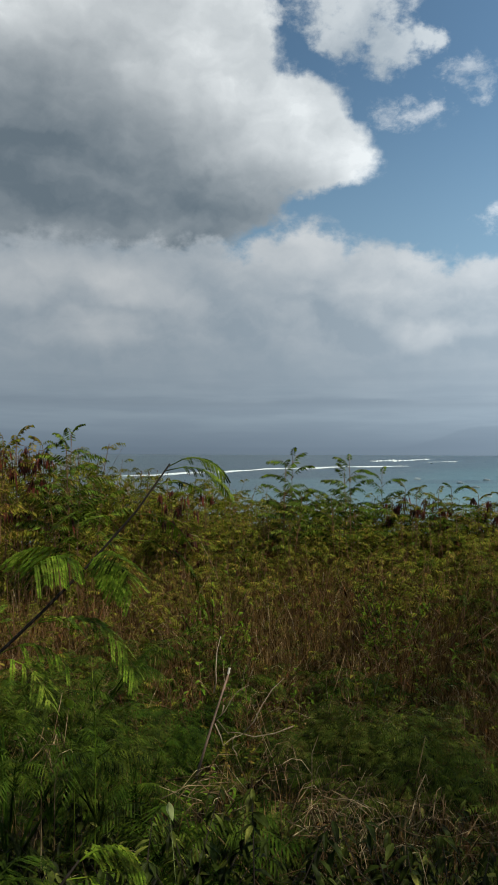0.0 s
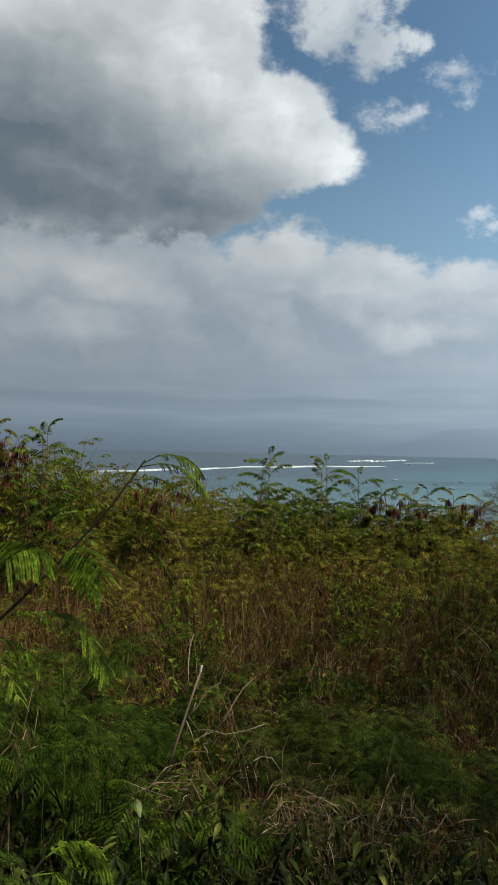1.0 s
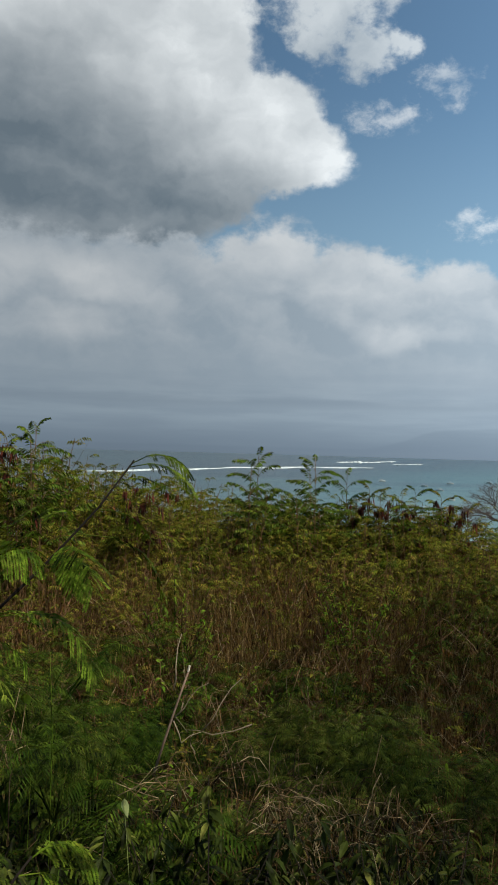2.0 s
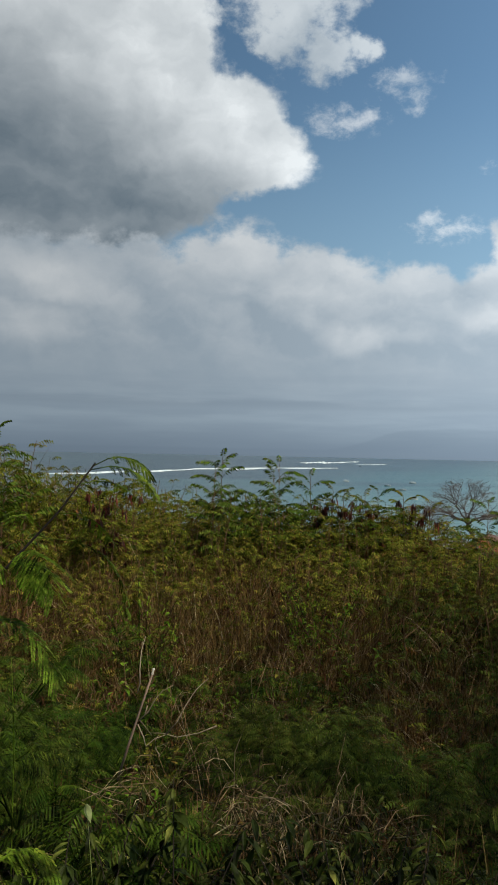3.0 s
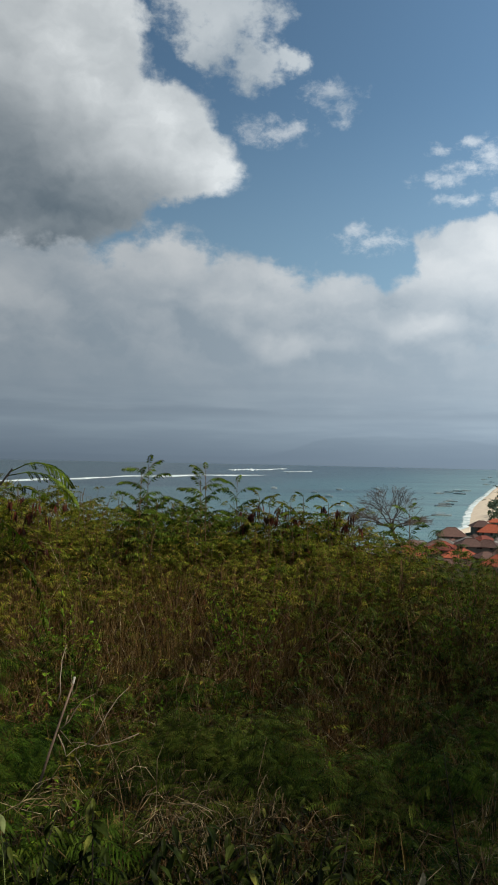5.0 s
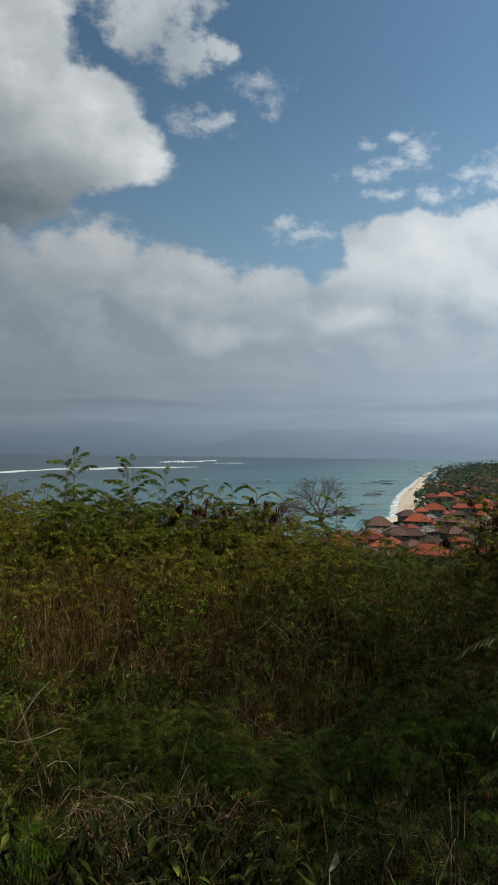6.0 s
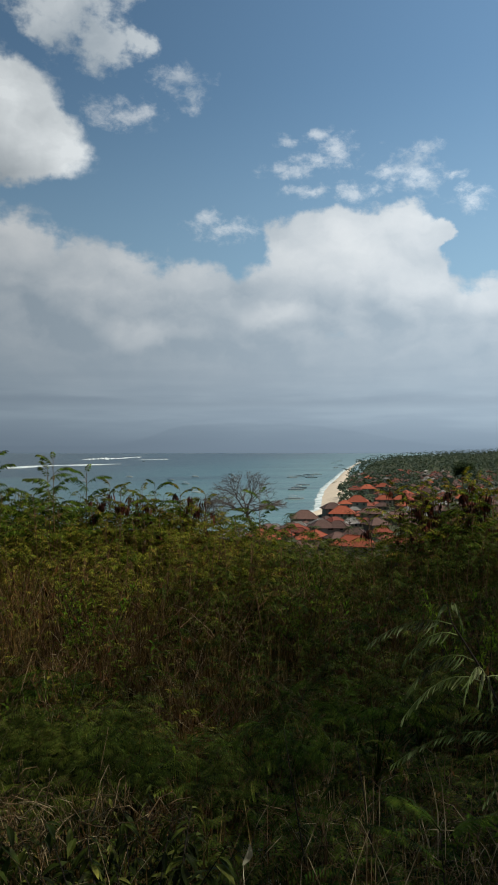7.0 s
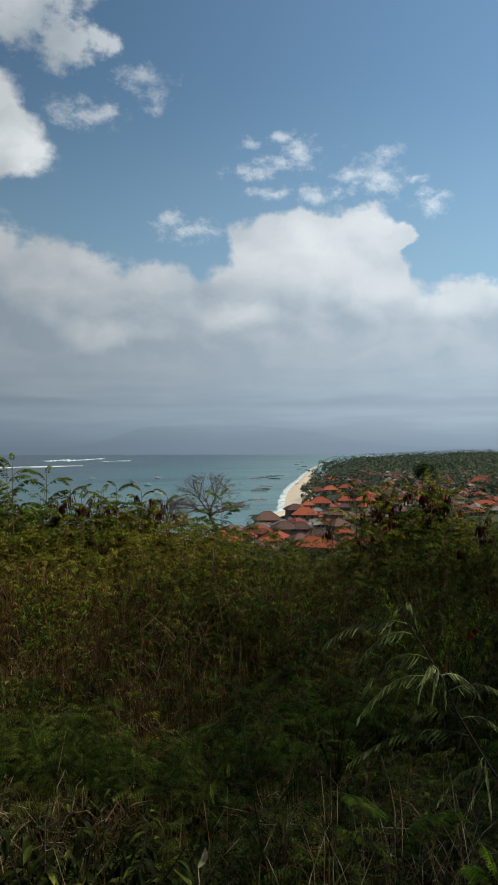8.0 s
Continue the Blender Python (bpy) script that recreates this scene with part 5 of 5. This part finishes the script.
# plants in front of the stick's foot
for az, d, h, src in ((-4.4, 2.8, 0.8, ferns[0]), (-3.6, 2.65, 0.7, ferns[1]), (-6.0, 2.5, 0.55, broads[0]), (-2.2, 2.7, 0.5, ferns[2])):
    put_out(src, spin(on_ground(az, d), az * 50, 0.8, 0, 0, h / 0.7))

# fallen leaves and litter on the soil
s = Shape()
for k in range(5000):
    d, az = 1.2 + 5.0 * rng.random(), rng.uniform(-26, 48)
    p = on_ground(az, d) + Vector((0, 0, 0.012))
    w = rng.uniform(0, 6.28)
    e = p + Vector((math.cos(w), math.sin(w), rng.uniform(-0.05, 0.3))) * rng.uniform(0.02, 0.07)
    s.blade(p, e, (math.sin(w), -math.cos(w), rng.uniform(-0.3, 0.3)), rng.uniform(0.006, 0.02))
solid("leaf_litter", s, LEAF_DRY, "brown fallen leaves and chaff on the soil", "litter", kind="stuff")

# ---- single things near the eye ----
HERO = 13


def near_branch(name, label, spine, leaves, mat, r0, r1, seed, fat=0.8, leaflets=HERO, size=0.0075, rib=0.003):
    """A woody shoot with compound leaves, each from a point on the shoot to its tip."""
    rng = random.Random(seed)
    ob = thing(name, label, "branch", "near branches")
    wood = Shape()
    wood.tube(spine, r0, r1, 6)
    part("stem", wood, DARK_BARK, ob, "thin dark woody stem", True)
    for a, b, pairs, pinna, sag, hang in leaves:
        leaf, stalk = Shape(), Shape()
        frond(leaf, stalk, a, b, rng, pairs, pinna * 1.1, leaflets, sag, size, hang, fat, rib=rib)
        lf = part("leaf", leaf, mat, ob)
        part("leaf_stalk", stalk, mat, lf)
    return ob


D = 1.9
near_branch("leaning_branch", "leaning dark shoot with green feathery compound leaves",
            [on_ground(-30.0, 1.7), at(-24.0, -19.0, D), at(-19.8, -15.9, D), at(-17.5, -14.0, D), at(-14.8, -11.6, D), at(-11.5, -8.4, D), at(-9.6, -6.3, D), at(-8.1, -4.6, D), at(-5.7, -1.2, D)],
            [(at(-5.8, -1.4, D), at(-1.8, -2.0, D - 0.05), 9, 0.046, 0.22, 0.35), (at(-6.0, -1.7, D), at(-1.4, -3.4, D + 0.05), 9, 0.046, 0.20, 0.4),
             (at(-7.0, -2.8, D), at(-2.6, -3.9, D + 0.12), 5, 0.04, 0.14, 0.3),
             (at(-11.3, -8.4, D), at(-16.4, -7.4, D + 0.08), 10, 0.095, 0.16, 0.7), (at(-11.6, -8.8, D), at(-15.2, -8.4, D - 0.12), 9, 0.085, 0.2, 0.8), (at(-11.2, -8.4, D), at(-9.4, -9.9, D - 0.1), 7, 0.06, 0.3, 0.6),
             (at(-11.2, -8.3, D), at(-8.4, -10.4, D - 0.08), 9, 0.075, 0.26, 0.5), (at(-11.0, -8.2, D), at(-8.6, -9.2, D - 0.16), 6, 0.08, 0.24, 0.6),
             (at(-8.3, -4.8, D), at(-4.5, -6.8, D + 0.1), 5, 0.045, 0.14, 0.4), (at(-9.2, -6.0, D), at(-13.3, -5.3, D + 0.15), 5, 0.07, 0.2, 0.5),
             (at(-9.6, -6.5, D), at(-3.2, -12.1, D + 0.05), 8, 0.045, 0.24, 0.3), (at(-14.9, -12.1, D), at(-7.9, -16.6, D - 0.1), 9, 0.075, 0.26, 0.4),
             (at(-15.5, -12.5, D), at(-12.2, -12.6, D + 0.1), 5, 0.05, 0.2, 0.5), (at(-16.5, -13.2, D), at(-19.5, -10.5, D + 0.1), 5, 0.07, 0.2, 0.5),
             (at(-17.5, -14.0, D), at(-12.6, -15.6, D - 0.05), 5, 0.06, 0.25, 0.5), (at(-18.0, -14.4, D), at(-14.0, -17.8, D - 0.1), 5, 0.06, 0.25, 0.5)], LEAF_NEAR, 0.0054, 0.0024, 1, 1.25, 15, 0.0078)


def drooping_branch(label, d, spine, leaves, seed):
    """A bent shoot whose narrow leaflets hang folded from arching ribs."""
    rng = random.Random(seed)
    ob = thing("hanging_branch", label, "branch", "near branches")
    wood = Shape()
    wood.tube([on_ground(47.0, 1.8)] + [at_last(az, el, d) for az, el in spine], 0.0036, 0.0011, 6)
    part("stem", wood, DARK_BARK, ob, "thin dark woody stem", True)
    for a, b, off, n, sag, length in leaves:
        a, b = at_last(a[0], a[1], d), at_last(b[0], b[1], d + off)
        L = (b - a).length
        spot = lambda t: a.lerp(b, t) + Vector((0, 0, 4 * t * (1 - t) * sag * L))
        leaf, stalk = Shape(), Shape()
        stalk.tube([spot(i / 6) for i in range(7)], 0.0010, 0.0005, 3)
        for i in range(n):
            t = 0.14 + 0.86 * (i + rng.uniform(0.2, 0.8)) / n
            p = spot(t)
            fw = (spot(t + 0.04) - spot(t - 0.04)).normalized()
            for sgn in (-1, 1):
                way = (fw * rng.uniform(0.5, 0.9) + Vector((0.57 * sgn * 0.25, 0.82 * sgn * 0.25, -rng.uniform(0.6, 1.0)))).normalized()
                q = p + fw * (0.004 * sgn)
                e = q + way * (length * (1.15 - 0.55 * t) * rng.uniform(0.8, 1.15))
                face = Vector((0.82, -0.57, 0.0)) + Vector((rng.gauss(0, 0.35), rng.gauss(0, 0.35), rng.gauss(0, 0.3)))
                leaf.broad(q, e, face, rng.uniform(0.0026, 0.0042), 0.3)
        lf = part("leaf", leaf, LEAF_PALE, ob)
        part("leaf_stalk", stalk, LEAF_PALE, lf)
    return ob


drooping_branch("dull pale-green feathery shoot bending over the scrub", 1.65,
                ((44.0, -26.0), (41.4, -22.6), (39.7, -20.5), (38.0, -18.0), (36.8, -15.6), (35.6, -13.8), (34.5, -12.2), (34.2, -10.9)),
                (((34.6, -12.3), (28.7, -13.9), -0.05, 17, 0.14, 0.034), ((34.9, -13.0), (31.2, -14.9), -0.08, 11, 0.18, 0.030), ((36.0, -14.6), (31.3, -17.1), -0.06, 16, 0.24, 0.040),
                 ((36.5, -15.9), (31.0, -18.8), -0.03, 17, 0.22, 0.036), ((34.3, -11.1), (33.3, -12.6), 0.0, 6, 0.35, 0.026), ((34.3, -11.1), (35.3, -12.8), -0.06, 6, 0.35, 0.026),
                 ((36.8, -15.6), (35.3, -17.2), -0.12, 7, 0.30, 0.030), ((36.8, -15.6), (36.2, -17.6), -0.14, 7, 0.20, 0.030), ((36.9, -15.7), (37.2, -17.4), -0.10, 6, 0.2, 0.028),
                 ((36.9, -15.6), (39.5, -16.8), 0.0, 9, 0.22, 0.026), ((37.4, -16.6), (41.2, -16.6), -0.04, 11, 0.16, 0.024), ((38.0, -18.0), (33.6, -19.3), 0.04, 13, 0.14, 0.032),
                 ((38.2, -18.3), (41.2, -19.2), 0.03, 9, 0.20, 0.024), ((38.9, -19.3), (30.4, -21.6), 0.02, 22, 0.14, 0.034), ((39.7, -20.5), (38.9, -23.6), -0.08, 9, 0.15, 0.032),
                 ((39.8, -20.6), (40.2, -23.8), -0.05, 9, 0.10, 0.032), ((40.2, -21.2), (36.6, -23.6), 0.05, 11, 0.2, 0.030), ((38.6, -18.9), (37.4, -21.6), 0.0, 9, 0.16, 0.030)), 2)
D = 1.5
near_branch("young_shoot", "bright yellow-green young feathery shoot near the ground",
            [at(-15.5, -34.0, D), at(-13.5, -28.5, D), at(-12.0, -27.0, D)],
            [(at(-12.2, -27.2, D), at(-7.6, -27.8, D), 8, 0.05, 0.30, 0.8), (at(-12.4, -27.4, D), at(-8.6, -26.6, D + 0.05), 7, 0.045, 0.2, 0.5), (at(-13.0, -28.0, D), at(-8.2, -30.5, D), 7, 0.05, 0.25, 0.8)], LEAF_BRIGHT, 0.004, 0.002, 3, 1.1, 13, 0.009)
near_branch("low_shoot", "dark green feathery shoot near the ground",
            [at(-20.0, -33.0, D), at(-18.5, -28.5, D)],
            [(at(-18.6, -28.6, D), at(-13.5, -28.2, D), 8, 0.055, 0.2, 0.6), (at(-18.4, -28.4, D), at(-14.5, -26.6, D + 0.1), 7, 0.05, 0.2, 0.5), (at(-18.8, -28.8, D), at(-14.5, -31.0, D), 7, 0.05, 0.2, 0.6)], LEAF_GREEN, 0.004, 0.002, 4)
D = 1.6
near_branch("low_shoot", "dark green feathery shoot near the ground",
            [on_ground(34.6, 1.75), at_last(34.0, -28.5, D), at_last(33.7, -25.4, D)],
            [(at_last(33.8, -25.4, D), at_last(30.2, -23.5, D), 13, 0.030, 0.10, 0.25), (at_last(33.9, -26.0, D), at_last(38.2, -24.0, D), 15, 0.032, 0.12, 0.25), (at_last(34.0, -27.6, D), at_last(28.6, -25.3, D - 0.05), 15, 0.028, 0.10, 0.3)], LEAF_GREEN, 0.003, 0.0015, 5, 1.0, 9, 0.0050)
near_branch("young_shoot", "bright yellow-green young feathery shoot near the ground",
            [on_ground(41.6, 1.6), at_last(41.0, -30.0, D), at_last(40.6, -28.0, D)],
            [(at_last(40.6, -28.0, D), at_last(38.4, -27.0, D), 9, 0.030, 0.16, 0.4), (at_last(40.6, -28.0, D), at_last(39.6, -25.8, D), 9, 0.030, 0.1, 0.3), (at_last(40.7, -28.2, D), at_last(41.8, -25.9, D), 9, 0.030, 0.1, 0.3), (at_last(40.8, -28.6, D), at_last(37.9, -28.9, D - 0.05), 9, 0.030, 0.2, 0.5)], LEAF_BRIGHT, 0.003, 0.0015, 9, 1.1, 9, 0.006)
D = 2.8
for i, (az, el) in enumerate(((22.8, -19.5), (28.0, -20.5))):
    near_branch("low_shoot", "dull green feathery shoot among the low plants", [at_last(az + 1.5, el - 8.0, D), at_last(az, el, D)],
                [(at_last(az, el, D), at_last(az - 3.6, el - 1.2, D), 7, 0.065, 0.25, 0.6), (at_last(az, el, D), at_last(az + 3.4, el - 1.4, D + 0.1), 7, 0.065, 0.25, 0.6), (at_last(az, el - 0.3, D), at_last(az + 0.8, el + 0.6, D + 0.25), 6, 0.06, 0.2, 0.5),
                 (at_last(az + 0.3, el - 1.6, D), at_last(az - 2.6, el - 4.2, D - 0.1), 7, 0.06, 0.2, 0.7)], LEAF_DULL_SHADED, 0.003, 0.0015, 6 + i)

# the sawn stick and the bleached twigs round it
D = 3.05
stick = thing("dead_stick", "sawn dead grey-brown stem standing in the scrub", "stick")
s = Shape()
s.tube([at(-3.75, -22.6, D), at(-3.0, -20.4, D), at(-2.2, -18.1, D), at(-1.42, -15.9, D)], 0.0055, 0.0036, 7)
part("stem", s, grain_material("dead_wood", (0.13, 0.08, 0.055), (0.28, 0.20, 0.15), 70.0), stick, smooth=True)
s = Shape()
s.tube([at(-1.45, -15.95, D), at(-1.36, -15.55, D)], 0.0046, 0.0044, 7)
part("cut_end", s, grain_material("cut_wood", (0.42, 0.36, 0.28), (0.62, 0.56, 0.46), 90.0), stick, "pale sawn end")
for a, b, c in ((at(-2.4, -19.0, D), at(-1.2, -17.6, D), at(0.05, -16.7, D)), (at(-2.4, -19.2, D), at(-1.8, -20.6, D), at(-0.4, -19.9, D)),
                (at(-0.4, -19.9, D), at(1.0, -18.0, D), at(2.6, -16.2, D + .1)), (at(3.28, -19.33, D), at(0.42, -20.06, D), at(-1.47, -19.76, D)), (at(-1.75, -18.02, D), at(-2.29, -18.91, D), at(-1.39, -19.91, D)), (at(-0.8, -21.27, D), at(-1.13, -20.73, D), at(-0.91, -19.92, D)), (at(-2.5, -17.2, D), at(-2.35, -15.6, D), at(-2.0, -13.4, D + .1))):
    s = Shape()
    s.tube([a, a.lerp(b, 0.5) + Vector((0.006, 0, -0.006)), b, b.lerp(c, 0.5) + Vector((-0.005, 0, 0.007)), c], 0.0026, 0.0011, 5)
    part("twig", s, BLEACHED, stick, "bleached thin twig", True)

# bleached stalks lying in the foreground
for k, (az, el, w) in enumerate(((5.2, -26.3, 6.0), (6.5, -23.6, 5.0), (7.2, -26.0, 5.0), (4.2, -24.9, 4.5), (12.5, -24.2, 4.5), (8.0, -27.5, 6.0), (-3.0, -23.6, 7.0), (13.5, -25.6, 5.0), (2.5, -22.0, 5.0), (-13.5, -21.0, 4.0), (6.0, -25.0, 5.5), (8.5, -24.6, 5.0), (10.5, -26.2, 5.5), (17.0, -25.5, 6.0))):
    rng = random.Random(600 + k)
    s = Shape()
    for j in range(18):
        a = at(az + rng.uniform(-0.5, 0.1) * w, el + rng.uniform(-1.2, 1.2), 2.8 + rng.uniform(-0.25, 0.25))
        e = at(az + rng.uniform(-0.1, 0.5) * w, el + rng.uniform(-1.4, 1.2), 2.8 + rng.uniform(-0.25, 0.25))
        bow = Vector((0, rng.uniform(-0.04, 0.04), rng.uniform(-0.03, 0.12)))
        s.tube([a, a.lerp(e, 0.3) + bow * 0.8, a.lerp(e, 0.65) + bow, e], rng.uniform(0.0009, 0.0024), 0.0006, 4)
    solid("straw_bundle", s, STRAW, "bleached dry stalks lying across the plants", "straw", "straw bundles", "stuff", True)


# long single stalks standing in front of the scrub
for k, (az0, el0, az1, el1, d, mat, label) in enumerate(((-11.2, -14.6, -10.9, -24.5, 2.3, LEAF_NEAR, "thin straight green stalk standing in the plants"), (-12.7, -17.4, -13.7, -22.5, 2.4, STRAW, "thin dry stalk leaning in the plants"),
                                                          (-13.2, -16.8, -14.6, -22.0, 2.6, STRAW, "thin dry stalk leaning in the plants"), (7.0, -14.4, 4.6, -21.0, 3.2, STRAW, "thin dry stalk leaning in the plants"),
                                                          (0.6, -17.6, 2.4, -24.0, 2.7, STRAW, "thin dry stalk leaning in the plants"), (12.6, -19.5, 11.2, -24.6, 2.7, STRAW, "thin dry stalk leaning in the plants"),
                                                          (32.0, -21.8, 31.9, -27.0, 2.2, STRAW, "thin dry stalk leaning in the plants"), (31.5, -22.4, 31.7, -27.5, 2.1, STRAW, "thin dry stalk leaning in the plants"), (32.5, -22.8, 32.2, -27.4, 2.2, STRAW, "thin dry stalk leaning in the plants"),
                                                          (41.2, -24.0, 41.0, -27.8, 2.1, STRAW, "thin dry stalk leaning in the plants"), (35.4, -20.8, 36.4, -24.2, 2.3, STRAW, "thin dry stalk leaning in the plants"), (36.2, -20.6, 36.9, -24.6, 2.3, STRAW, "thin dry stalk leaning in the plants"))):
    s = Shape()
    a, e = at(az1, el1, d), at(az0, el0, d)
    s.tube([Vector((a.x, a.y, ground_z(a.x, a.y) - 0.02)), a, a.lerp(e, 0.5) + Vector((0.006, 0, 0)), e], 0.0022 if az0 < 20 else 0.0013, 0.0008, 5)
    solid("plant_stalk", s, mat, label, "stalk", "plant stalks", smooth=True)


def lone_leaf(p, d, width, mat, label):
    s = Shape()
    s.broad(p, p + Vector(d), (1, 0.3, 0.1), width)
    s.tube([p, p + Vector((0.02, 0.02, -0.25)), Vector((p.x, p.y + 0.05, ground_z(p.x, p.y + 0.05)))], 0.0006, 0.0011, 3)
    solid("single_leaf", s, mat, label, "leaf", "single leaves", smooth=True)


CREAM = leaf_material("leaf_cream", [(0.0, (0.60, 0.55, 0.36)), (1.0, (0.78, 0.74, 0.55))], 0.2)
lone_leaf(at_last(19.6, -27.9, 1.42), (0.014, 0.004, 0.034), 0.021, CREAM, "pale cream leaf standing among dark plants")
lone_leaf(at(-5.7, -24.0, 1.5), (0.008, 0.0, -0.036), 0.015, LEAF_PALE, "pale green leaf hanging on a thin stem")
lone_leaf(at(-12.9, -17.2, 2.3), (0.014, 0.0, -0.03), 0.03, LEAF_BRIGHT, "yellowing leaf caught in the scrub")
lone_leaf(at(17.1, -20.8, 2.9), (0.008, 0.0, -0.032), 0.014, LEAF_BRIGHT, "yellow leaf caught in the scrub")

PETAL = leaf_material("petal_red", [(0.0, (0.22, 0.010, 0.014)), (1.0, (0.40, 0.03, 0.03))], 0.3)
for az, el in ((38.75, -13.0), (39.1, -12.6)):
    ob = thing("red_flower", "small red flower open among the leaves", "flower", "red flowers")
    c = at_last(az, el, 4.2)
    s = Shape()
    s.tube([c, c + Vector((0.01, 0.03, -0.3)), Vector((c.x, c.y + 0.05, ground_z(c.x, c.y + 0.05)))], 0.0008, 0.0014, 4)
    part("stem", s, LEAF_GREEN, ob)
    for k in range(5):
        w = k * 1.2566
        s = Shape()
        s.broad(c, c + Vector((math.cos(w) * 0.02, -0.012, math.sin(w) * 0.02)), (-math.sin(w), 0, math.cos(w)), 0.02)
        part("petal", s, PETAL, ob)

# stones on the soil
rng = random.Random(71)
STONE = grain_material("stone_grey", (0.16, 0.15, 0.14), (0.38, 0.36, 0.33), 9.0, relief=0.7, depth=0.02)
for az, d, r in ((-15.8, 2.9, 0.09), (-10.6, 2.5, 0.07), (-17.0, 2.6, 0.08), (17.5, 2.5, 0.06), (24.0, 3.4, 0.05), (25.5, 4.3, 0.06), (22.3, 3.9, 0.05), (-14.5, 3.1, 0.05)):
    bm = bmesh.new()
    bmesh.ops.create_icosphere(bm, subdivisions=2, radius=r)
    o = rng.uniform(0, 50)
    for v in bm.verts:
        v.co *= 1 + 0.45 * noise.noise(v.co / r * 1.3 + Vector((o, 0, 0)))
        v.co.z *= 0.6
    me = bpy.data.meshes.new("stone")
    bm.to_mesh(me)
    bm.free()
    me.materials.append(STONE)
    ob = tagged(new("stone", me), "pale grey weathered stone half hidden by plants", "stone", "stones")
    ob.location = on_ground(az, d) + Vector((0, 0, r * 0.25))

for src, m in placed.items():
    src.matrix_basis = m
